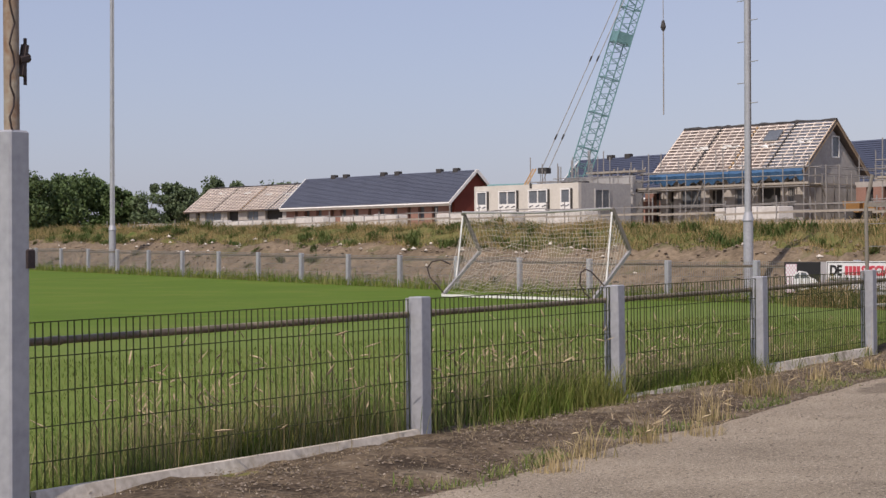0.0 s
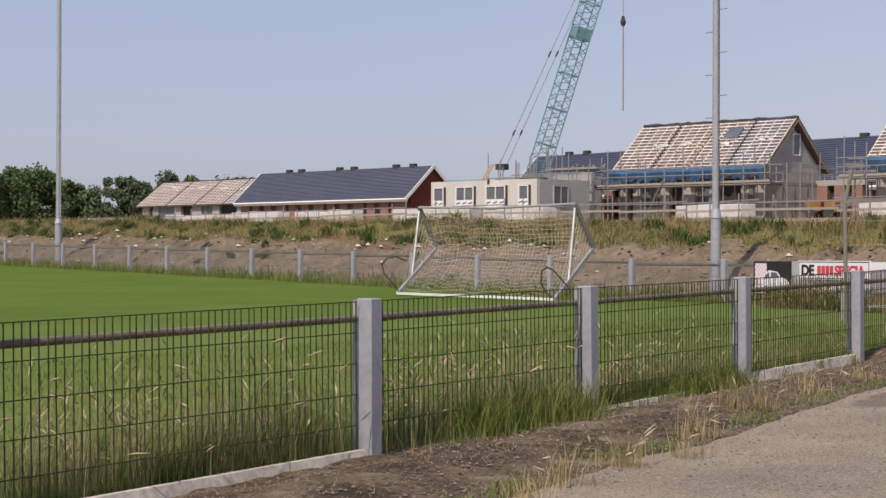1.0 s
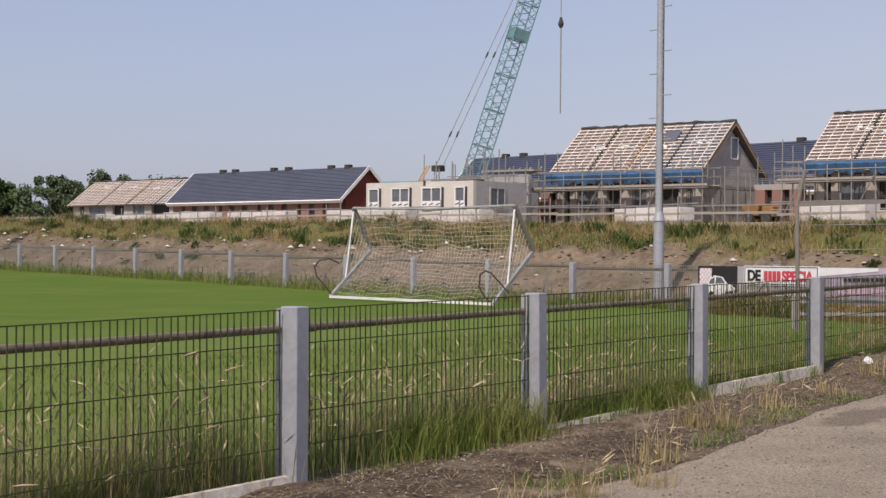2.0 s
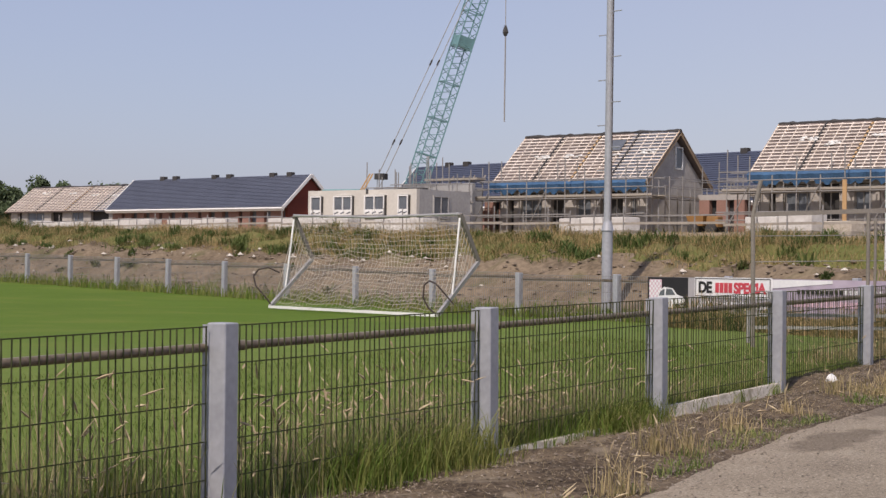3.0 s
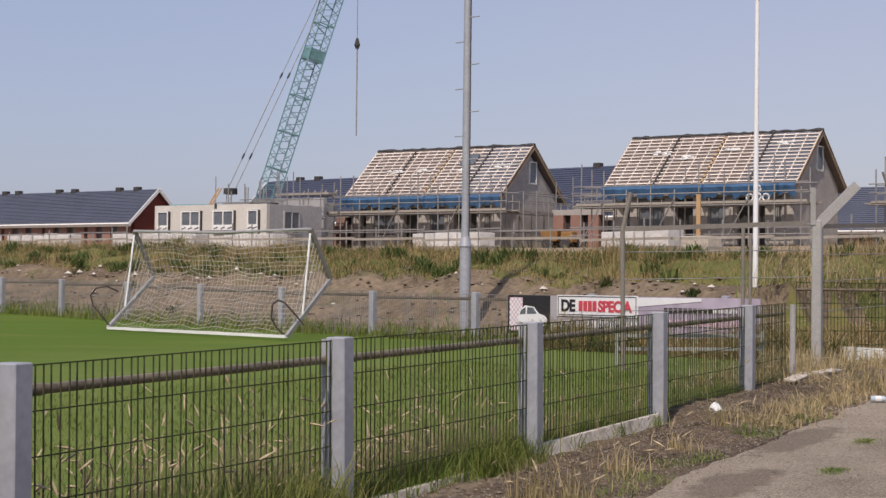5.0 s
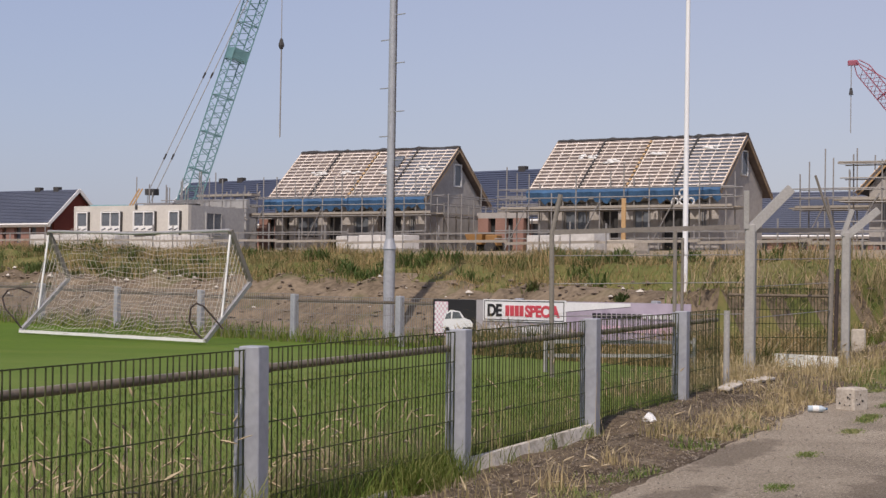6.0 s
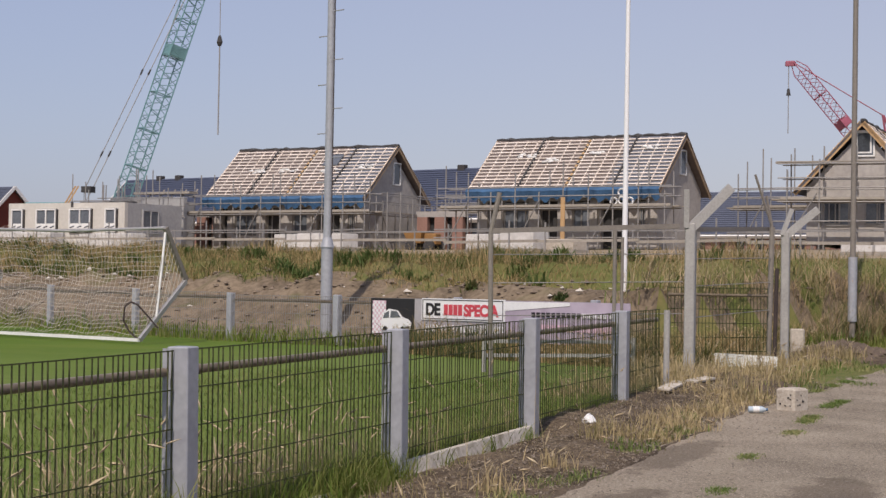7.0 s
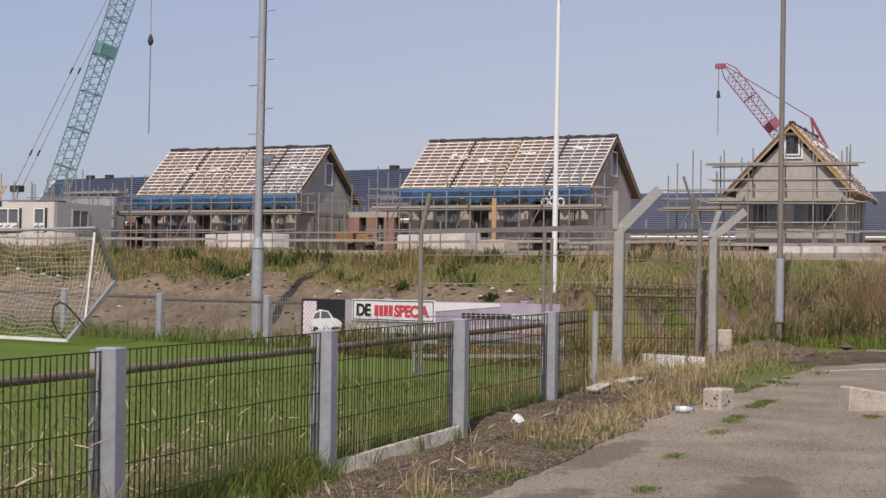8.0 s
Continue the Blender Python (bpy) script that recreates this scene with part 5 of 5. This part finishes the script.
stones("pale_chips", "pale chips of rubble on the verge", spots, 0.0048, mat("rubble_chips", (0.58, 0.50, 0.40), (0.36, 0.30, 0.23), 8, 0.9, spread=0.3))
spots = []
for k in range(6500):
    x = rng.uniform(-3.5, 18)
    y = road_edge(x) + 0.12 - 4.2 * rng.random() ** 2.2
    spots.append((x, y, ground(x, y) + 0.036))
stones("road_grit", "loose grit on the asphalt", spots, 0.006, mat("grit", (0.40, 0.34, 0.27), (0.13, 0.11, 0.085), 8, 0.9, spread=0.4))
spots = []
for k in range(5200):
    s, o = rng.uniform(-45, 42), rng.uniform(0.8, 4.2)
    p = FO + U * s + N * (o + bend(s, o + 5))
    spots.append((p.x, p.y, ground(p.x, p.y)))
stones("soil_clods", "dry clods and stones on the bank", spots, 0.04, mat("clods", (0.26, 0.20, 0.145), (0.16, 0.125, 0.09), 3, 0.95, spread=0.3))
spots = []
for k in range(150):
    s, o = rng.uniform(-30, 38), rng.normal(2.7, 0.5)
    p = FO + U * s + N * (o + bend(s, o + 5))
    spots.append((p.x, p.y, ground(p.x, p.y) + 0.03))
stones("pale_rubble", "pale lumps of rubble along the crest of the bank", spots, 0.06, mat("pale_rubble", (0.60, 0.56, 0.50), (0.42, 0.38, 0.32), 6, 0.9, spread=0.25))
spots = [(rng.normal(23.3, 0.8), rng.normal(-0.62, 0.3), 0.10) for k in range(700)]
stones("dug_soil", "heap of dug dark soil at the road's end", [(x, y, ground(x, y) + 0.02 + 0.2 * rng.random() * math.exp(-((x - 23.3) ** 2 + 3 * (y + 0.6) ** 2))) for x, y, z in spots] + [(27.0, -1.5, ground(27, -1.5) + 0.05)] * 6, 0.075, mat("dug_earth", (0.16, 0.12, 0.09), (0.10, 0.075, 0.055), 5, 0.95, spread=0.3))


# ---- grass ----
def blade_material(name, green, straw, bias=0.5, rough=0.75, gap=0.45):
    m = bpy.data.materials.new(name)
    m.use_nodes = True
    nt = m.node_tree
    b = nt.nodes["Principled BSDF"]
    b.inputs["Roughness"].default_value = rough
    b.inputs["Specular IOR Level"].default_value = 0.2
    gi = nt.nodes.new("ShaderNodeNewGeometry")
    tc = nt.nodes.new("ShaderNodeTexCoord")
    n1 = nt.nodes.new("ShaderNodeTexNoise")
    n1.inputs["Scale"].default_value, n1.inputs["Detail"].default_value = 0.55, 4
    nt.links.new(tc.outputs["Object"], n1.inputs["Vector"])
    ad = nt.nodes.new("ShaderNodeMath")
    ad.operation = "MULTIPLY_ADD"
    ad.inputs[1].default_value = 0.45
    nt.links.new(gi.outputs["Random Per Island"], ad.inputs[0])
    nt.links.new(n1.outputs["Fac"], ad.inputs[2])
    r = nt.nodes.new("ShaderNodeMapRange")
    r.inputs["From Min"].default_value, r.inputs["From Max"].default_value = bias, bias + gap
    nt.links.new(ad.outputs[0], r.inputs["Value"])
    mix = nt.nodes.new("ShaderNodeMix")
    mix.data_type = "RGBA"
    mix.inputs["A"].default_value, mix.inputs["B"].default_value = (*green, 1), (*straw, 1)
    nt.links.new(r.outputs[0], mix.inputs["Factor"])
    nt.links.new(mix.outputs["Result"], b.inputs["Base Color"])
    tr = nt.nodes.new("ShaderNodeBsdfTranslucent")       # thin blades let light through
    nt.links.new(mix.outputs["Result"], tr.inputs["Color"])
    ms = nt.nodes.new("ShaderNodeMixShader")
    ms.inputs[0].default_value = 0.35
    nt.links.new(b.outputs[0], ms.inputs[1])
    nt.links.new(tr.outputs[0], ms.inputs[2])
    nt.links.new(ms.outputs[0], nt.nodes["Material Output"].inputs["Surface"])
    return m


def blades(name, label, roots, heights, mats, width=0.004, bend=0.35, seed=1, heads=None, category="grass"):
    """Curved tapering blades in one mesh; heads adds seed heads at this share of the tips."""
    rg = np.random.default_rng(seed)
    roots, heights = np.array(roots, float), np.array(heights, float)
    n = len(roots)
    a = rg.uniform(0, 2 * np.pi, n)
    d = np.stack([np.cos(a), np.sin(a), np.zeros(n)], 1)
    w = np.stack([-np.sin(a), np.cos(a), np.zeros(n)], 1) * (width * rg.uniform(0.6, 1.5, n))[:, None]
    lean = (heights * bend * rg.uniform(0.1, 1.6, n))[:, None]
    up = np.array([0, 0, 1.0])
    h = heights[:, None]
    p1 = roots + up * h * 0.45 + d * lean * 0.22
    p2 = roots + up * h * 0.8 + d * lean * 0.6
    p3 = roots + up * h * 0.98 + d * lean * 1.1
    V = np.stack([roots - w, roots + w, p1 - w * 0.85, p1 + w * 0.85, p2 - w * 0.5, p2 + w * 0.5, p3], 1).reshape(-1, 3)
    base = (np.arange(n) * 7)[:, None]
    quads = np.concatenate([base + np.array([[0, 1, 3, 2]]), base + np.array([[2, 3, 5, 4]])])
    tris = base + np.array([[4, 5, 6]])
    faces = [tuple(q) for q in quads.tolist()] + [tuple(t) for t in tris.tolist()]
    me = bpy.data.meshes.new(name)
    me.from_pydata(V.tolist(), [], faces)
    me.materials.append(mats)
    me.update()
    tagged(new(name, me), label, category, kind="stuff")
    if heads:
        pick = np.where(rg.random(n) < heads)[0]
        hd = Mesh()
        for i in pick:
            tip = Vector(p3[i])
            dr = (Vector(p3[i]) - Vector(p2[i])).normalized()
            ln = rg.uniform(0.06, 0.13)
            dr = (dr + Vector((rg.uniform(-0.5, 0.5), rg.uniform(-0.5, 0.5), rg.uniform(-0.8, 0.2)))).normalized()
            r = rg.uniform(0.004, 0.010)
            hd.tube(tip, tip + dr * ln * 0.4, 0.002, 4, r, caps=False).tube(tip + dr * ln * 0.4, tip + dr * ln, r, 4, 0.0015, caps=False)
        tagged(part(name + "_seed_heads", hd, M_SEED, None), "pale straw-coloured grass seed heads", category, kind="stuff")


M_SEED = mat("seed_head", (0.50, 0.42, 0.27), (0.30, 0.22, 0.13), 6, 0.9, spread=0.25)
M_STRAW = blade_material("dead_straw", (0.20, 0.155, 0.09), (0.44, 0.36, 0.23), 0.45)
M_BLADE = blade_material("fence_grass", (0.125, 0.20, 0.045), (0.36, 0.33, 0.15), 0.6)
M_GREENB = blade_material("fresh_grass", (0.115, 0.185, 0.03), (0.28, 0.27, 0.09), 0.56)
M_DRYB = blade_material("dry_grass", (0.19, 0.18, 0.06), (0.52, 0.41, 0.23), 0.33)
M_BANKB = blade_material("bank_grass", (0.065, 0.10, 0.022), (0.43, 0.31, 0.155), 0.53, gap=0.28)
M_BANKDRY = blade_material("dry_bank", (0.14, 0.17, 0.055), (0.55, 0.42, 0.26), 0.47, gap=0.3)
M_LAWNB = blade_material("lawn_blade", (0.14, 0.208, 0.046), (0.25, 0.265, 0.09), 0.57)


def clumps(n, centres, spread_x, spread_y, lo, hi, zf, rg, hmin=0.3, fall=True):
    R, H = [], []
    for k in range(n):
        cx, cy, ch = centres[int(rg.integers(len(centres)))]
        dx, dy = rg.normal(0, spread_x), rg.normal(0, spread_y)
        x, y = cx + dx, cy + dy
        f = max(hmin, 1 - (abs(dx) / (spread_x * 2.6) if fall else 0))
        R.append((x, y, zf(x, y)))
        H.append(ch * rg.uniform(lo, hi) * f)
    return R, H


rg = np.random.default_rng(11)
fz = lambda x, y: max(ground(x, y), road_level(x)) - 0.01
# long grass and seed stalks behind and in the mesh
cent = []
for k in range(84):
    x = rg.uniform(-3.3, 3.0) if k < 66 else rg.uniform(3.0, 6.0)
    dens = (0.78 if x < 3 else 0.55) + 0.3 * math.exp(-((x + 0.8) / 1.2) ** 2) + 0.25 * math.exp(-((x - 2.3) / 0.5) ** 2)
    cent.append((x, rg.uniform(0.15, 0.75), dens))
R, H = clumps(7200, cent, 0.24, 0.2, 0.12, 0.6, fz, rg)
R = [(x, abs(y) + 0.06 if x < -0.1 else y, z) for x, y, z in R]     # the kickboard stays clear in the first bay
blades("fence_grass", "long uncut grass growing through the fence", R, H, M_BLADE, 0.0032, 0.5, 2)
R, H = clumps(480, cent, 0.28, 0.2, 0.5, 1.0, fz, rg)
blades("fence_stalks", "tall thin grass stalks along the fence", R, H, M_DRYB, 0.0018, 0.35, 3, heads=0.14)
stalk = [(-2.6, 0.25, 1.0), (-2.0, 0.3, 1.1), (-1.2, 0.2, 1.15), (-0.5, 0.3, 1.0), (0.5, 0.25, 0.9), (1.1, 0.3, 0.85), (1.6, 0.3, 1.0), (2.2, 0.2, 1.0), (2.6, 0.25, 0.95), (3.5, 0.3, 0.8), (4.0, 0.25, 0.8), (4.4, 0.3, 0.85), (5.0, 0.3, 0.8), (5.5, 0.25, 0.8), (7.2, 0.3, 0.7)]
R, H = clumps(1500, stalk, 0.22, 0.14, 0.3, 0.9, fz, rg, 0.5)
R = [(x, abs(y) + 0.05, z) for x, y, z in R]
blades("brown_stalks", "tall brownish flowering grass stalks behind the mesh", R, H, M_STRAW, 0.0022, 0.28, 41, heads=0.34)
cent = [(x, rg.uniform(-0.15, 0.3), 1.0) for x in rg.uniform(1.0, 2.9, 24)] + [(x, rg.uniform(0.05, 0.3), 0.62) for x in rg.uniform(3.1, 5.9, 30)] + [(x, rg.uniform(-0.12, 0.1), 0.75) for x in rg.uniform(4.2, 6.0, 22)] + [(x, rg.uniform(0.05, 0.25), 0.5) for x in rg.uniform(6.1, 9.0, 24)] + [(x, rg.uniform(0.05, 0.3), 0.6) for x in rg.uniform(10.5, 12.2, 10)] + [(x, rg.uniform(0.3, 0.5), 0.95) for x in rg.uniform(-2.2, -0.15, 20)]
R, H = clumps(14500, cent, 0.15, 0.10, 0.12, 0.48, fz, rg)
blades("fresh_grass", "fresh green grass tufts at the foot of the fence", R, H, M_GREENB, 0.0036, 0.7, 4)
cent = [(x, rg.uniform(0.05, 0.5), 1) for x in rg.uniform(4.5, 13.5, 60)]
R, H = clumps(260, cent, 0.3, 0.2, 0.35, 0.75, fz, rg)
blades("thin_stalks", "sparse dry stalks behind the mesh", R, H, M_DRYB, 0.0017, 0.4, 5, heads=0.12)
# verge tufts
cent = []
for k in range(46):
    x = rg.uniform(-3, 12.5)
    cent.append((x, road_edge(x) + rg.uniform(0.0, 0.35), rg.uniform(0.4, 1.0)))
R, H = clumps(2300, cent, 0.11, 0.07, 0.03, 0.15, verge_z, rg)
blades("verge_grass", "green and dry tufts on the verge", R, H, M_BLADE, 0.004, 0.8, 6)
cent = [(1.9, -1.5, 1.0), (3.7, -0.95, 1.0), (3.9, -1.1, 1.1), (5.4, -0.9, 0.8), (0.3, -1.75, 1.0), (8.7, -0.7, 0.8), (0.9, -1.9, 0.8), (6.9, -0.85, 0.5), (-0.6, -1.8, 0.9), (-1.3, -2.0, 0.9)]
R, H = clumps(950, cent, 0.09, 0.08, 0.10, 0.36, verge_z, rg)
blades("dry_tufts", "straw-yellow dry grass tufts on the verge", R, H, M_DRYB, 0.003, 0.5, 7, heads=0.08)
R = []
for k in range(9000):
    x = rg.uniform(-3.5, 14)
    y = rg.uniform(road_edge(x) + 0.02, -0.05)
    R.append((x, y, verge_z(x, y) + 0.012))
blades("straw_litter", "dead straw lying on the verge", R, rg.uniform(0.010, 0.024, len(R)), M_STRAW, 0.0016, 5.0, 30)
# overgrown corner by the gate
cent = [(rg.uniform(13.2, 18.2), rg.uniform(-1.0, 0.9), rg.uniform(0.5, 1.1)) for k in range(55)] + [(rg.uniform(20.0, 22.5), rg.uniform(-0.9, 0.8), rg.uniform(0.5, 1.0)) for k in range(20)]
R, H = clumps(7500, cent, 0.22, 0.18, 0.12, 0.5, lambda x, y: ground(x, y), rg)
blades("corner_grass", "dry overgrown grass round the gate", R, H, M_DRYB, 0.005, 0.5, 8, heads=0.05)
edge = [(x, road_edge(x) + rg.uniform(0.05, 0.5), rg.uniform(0.4, 1.0)) for x in rg.uniform(8.8, 13.5, 34)]
R, H = clumps(2400, edge, 0.16, 0.11, 0.04, 0.22, verge_z, rg)
blades("edge_grass", "dry and green grass along the ragged road edge", R, H, M_DRYB, 0.004, 0.7, 36, heads=0.02)
cent = [(rg.uniform(13.5, 24), rg.uniform(-1.9, -0.3), rg.uniform(0.4, 0.8)) for k in range(26)]
R, H = clumps(2600, cent, 0.25, 0.1, 0.05, 0.17, lambda x, y: ground(x, y) + 0.02, rg)
blades("kerb_grass", "low green grass creeping over the asphalt edge", R, H, M_BLADE, 0.006, 0.8, 9)
cent = [(13.5, -1.9, 1), (13.2, -1.88, 1), (13.9, -1.92, 1), (11.6, -1.92, 1), (11.9, -1.92, 1), (11.4, -1.95, 0.8), (10.3, -2.0, 0.9), (8.26, -1.99, 0.8), (12.5, -3.13, 0.9), (16.2, -1.5, 1.2), (17.0, -1.55, 1.2), (17.8, -1.6, 1), (15.3, -1.45, 1.2), (6.2, -2.2, 0.7)]
R, H = clumps(5200, cent, 0.14, 0.045, 0.008, 0.035, lambda x, y: ground(x, y) + 0.03, rg)
blades("road_moss", "low green moss and grass in cracks of the asphalt", R, H, M_BLADE, 0.0035, 1.5, 31)
# pitch surface near the fence
R = np.stack([rg.uniform(-6, 15, 70000), 0.25 + 4.5 * rg.random(70000) ** 1.8, np.zeros(70000)], 1)
R[:, 2] = [ground(x, y) + 0.015 for x, y in R[:, :2]]
blades("pitch_grass", "short grass blades of the pitch", R, rg.uniform(0.02, 0.065, 70000) * (1 + 1.3 * np.exp(-R[:, 1] / 0.5)), M_LAWNB, 0.003, 0.9, 10)


# rough ground between the gate and the bank
R = []
while len(R) < 14000:
    x, y = rg.uniform(17.6, 29), rg.uniform(0.5, 6.0)
    s, o = so(x, y)
    if o > -2.2 and o < bend(s, o) + 1.0:
        R.append((x, y, ground(x, y) - 0.01))
blades("rough_grass", "rough straw and green grass behind the gate", R, [rg.uniform(0.12, 0.5) * (0.6 + 0.9 * max(0, noise.noise((x * 0.8, y * 0.8, 6)) + 0.3)) for x, y, z in R], M_BANKB, 0.006, 0.9, 37, heads=0.02)


# bank grass: U/N frame
def bank_roots(n, s0, s1, o0, o1, rg):
    R = []
    for k in range(n):
        s, o = rg.uniform(s0, s1), rg.uniform(o0, o1)
        p = FO + U * s + N * (o + bend(s, o + 5))
        R.append((p.x, p.y, ground(p.x, p.y) - 0.02))
    return R


R = bank_roots(90000, -40, 42, 3.1, 8.5, rg)
H = [rg.uniform(0.08, 0.36) * (0.5 + 1.1 * max(0, noise.noise((x * 0.35, y * 0.35, 4)) + 0.3)) for x, y, z in R]
blades("bank_grass", "rough green and straw grass on the bank", R, H, M_BANKB, 0.0055, 1.0, 12)
R = bank_roots(9000, -120, -40, 3.3, 10.0, rg)
blades("far_bank_grass", "rough grass on the far end of the bank", R, rg.uniform(0.2, 0.55, len(R)), M_BANKB, 0.03, 0.5, 13)
R = bank_roots(15000, -30, 40, -0.8, 1.1, rg)
blades("fence_foot_grass", "longer grass at the foot of the boundary fence", R, rg.uniform(0.08, 0.34, len(R)), M_GREENB, 0.010, 0.5, 14)
R = bank_roots(70000, 35.6, 54, 0.3, 6.5, rg)
F = bank_roots(9000, 36.2, 54, -1.6, 0.8, rg)
blades("bank_foot_grass", "green grass along the foot of the dry bank", F, rg.uniform(0.06, 0.3, len(F)), M_GREENB, 0.008, 0.8, 33)
blades("dry_bank_grass", "tall straw-coloured grass on the bank by the road", R, [rg.uniform(0.2, 0.8) * (0.6 + 0.9 * max(0, noise.noise((x * 0.5, y * 0.5, 8)) + 0.4)) for x, y, z in R], M_BANKDRY, 0.0055, 1.3, 15, heads=0.03)


def weeds(n, s0, s1, o0, o1, seed, size):
    """Leafy weeds: fans of broad leaves in one mesh."""
    rg = np.random.default_rng(seed)
    R, H = [], []
    for k in range(n):
        s, o = rg.uniform(s0, s1), rg.uniform(o0, o1)
        p = FO + U * s + N * (o + bend(s, o + 5))
        hh = rg.uniform(0.5, 1.2) * size
        for q in range(60):
            x, y = p.x + rg.normal(0, 0.25 * size), p.y + rg.normal(0, 0.25 * size)
            R.append((x, y, ground(x, y) + rg.uniform(0, 0.35) * hh))
            H.append(hh * rg.uniform(0.2, 0.6))
    return R, H


R, H = weeds(230, -38, 40, 3.0, 7.0, 21, 0.42)
blades("bank_weeds", "dark leafy weeds on the bank", R, H, blade_material("weed_leaf", (0.075, 0.12, 0.035), (0.14, 0.17, 0.055), 0.5), 0.016, 0.9, 22, category="weeds")
R, H = weeds(30, 36.0, 38.2, 0.6, 4.0, 29, 0.95)
blades("corner_weeds", "tall leafy weeds on the bank beside the lamp pole", R, H, blade_material("corner_leaf", (0.085, 0.125, 0.04), (0.30, 0.26, 0.12), 0.55), 0.012, 0.8, 38, category="weeds")
R, H = weeds(40, -38, 42, 0.9, 3.2, 23, 0.28)
blades("slope_weeds", "small weeds on the bare slope", R, H, blade_material("slope_leaf", (0.06, 0.10, 0.03), (0.16, 0.15, 0.06), 0.5), 0.018, 0.9, 24, category="weeds")


# ---- trees ----
def tree(x, y, height, width, seed, label, mats, n=9000, leaf=1.0):
    rg = np.random.default_rng(seed)
    z = ground(x, y)
    t = thing("tree", label, "tree", pose(x, y, z - 0.1), group="trees beyond the building site")
    tr = Mesh().tube((0, 0, 0), (0.1, 0, height * 0.45), 0.28, 8, 0.16)
    tops = []
    for k in range(7):
        a = rg.uniform(0, 6.28)
        q = (math.cos(a) * width * 0.3, math.sin(a) * width * 0.3, height * rg.uniform(0.55, 0.85))
        tr.tube((0.05, 0, height * rg.uniform(0.25, 0.42)), q, 0.09, 6, 0.03)
        tops.append(q)
    part("trunk", tr, M_POLE, t)
    lobes = [(rg.normal(0, width * 0.24), rg.normal(0, width * 0.24), height * rg.uniform(0.12, 0.92), width * rg.uniform(0.10, 0.24)) for k in range(30)]
    V, F = [], []
    for k in range(n):
        cx, cy, cz, cr = lobes[int(rg.integers(len(lobes)))]
        d = rg.normal(0, 1, 3)
        d /= np.linalg.norm(d)
        r = cr * rg.uniform(0.5, 1.25)
        c = np.array([cx, cy, cz]) + d * r * np.array([1, 1, 0.9])
        if c[2] < 0.4:
            continue
        a, b = rg.normal(0, 1, 3), rg.normal(0, 1, 3)
        a *= 0.15 * leaf / np.linalg.norm(a)
        b *= 0.11 * leaf / np.linalg.norm(b)
        i = len(V)
        V += [tuple(c - a), tuple(c + b), tuple(c + a), tuple(c - b)]
        F.append((i, i + 1, i + 2, i + 3))
    me = Mesh()
    me.v, me.f, me.mi = V, F, [0] * len(F)
    part("crown", me, mats, t)
    return t


M_LEAF = mat("dark_leaves", (0.085, 0.14, 0.04), (0.055, 0.095, 0.026), 0.6, 0.7, spread=0.35)
M_LEAF2 = mat("grey_leaves", (0.105, 0.15, 0.07), (0.07, 0.105, 0.045), 0.6, 0.7, spread=0.35)
for i, (px, py, hh, ww) in enumerate(((155, 184.4, 9.8, 10), (154.9, 178, 7.4, 8), (161, 179, 6.8, 8), (171.7, 185.6, 8.2, 8), (174.2, 183.1, 8.4, 8), (171.2, 176.4, 6.4, 5), (148, 189, 9, 10))):
    tree(px, py, hh + 1.6, ww, 40 + i, "broad dark green leafy tree at the edge of the site", M_LEAF, 9000, 1.7)
for i, (px, py, hh, ww) in enumerate(((170.2, 170.3, 5.8, 4.5), (178.6, 173.1, 7.6, 5.0), (178.2, 169.3, 7.0, 4.5), (185.7, 171.4, 8.2, 5.5), (186, 168.1, 8.2, 4.5))):
    tree(px, py, hh + 1.2, ww, 60 + i, "slim grey-green poplar-like tree", M_LEAF2, 7000, 1.5)
for i, (px, py, ww) in enumerate(((222, 187, 9), (224.7, 184.2, 9), (228.8, 179, 8), (231, 176, 8), (206, 132, 5))):
    tree(px, py, 10.0 if ww > 5 else 7.0, ww, 70 + i, "distant tree crown behind the row houses", M_LEAF, 3000, 1.8)
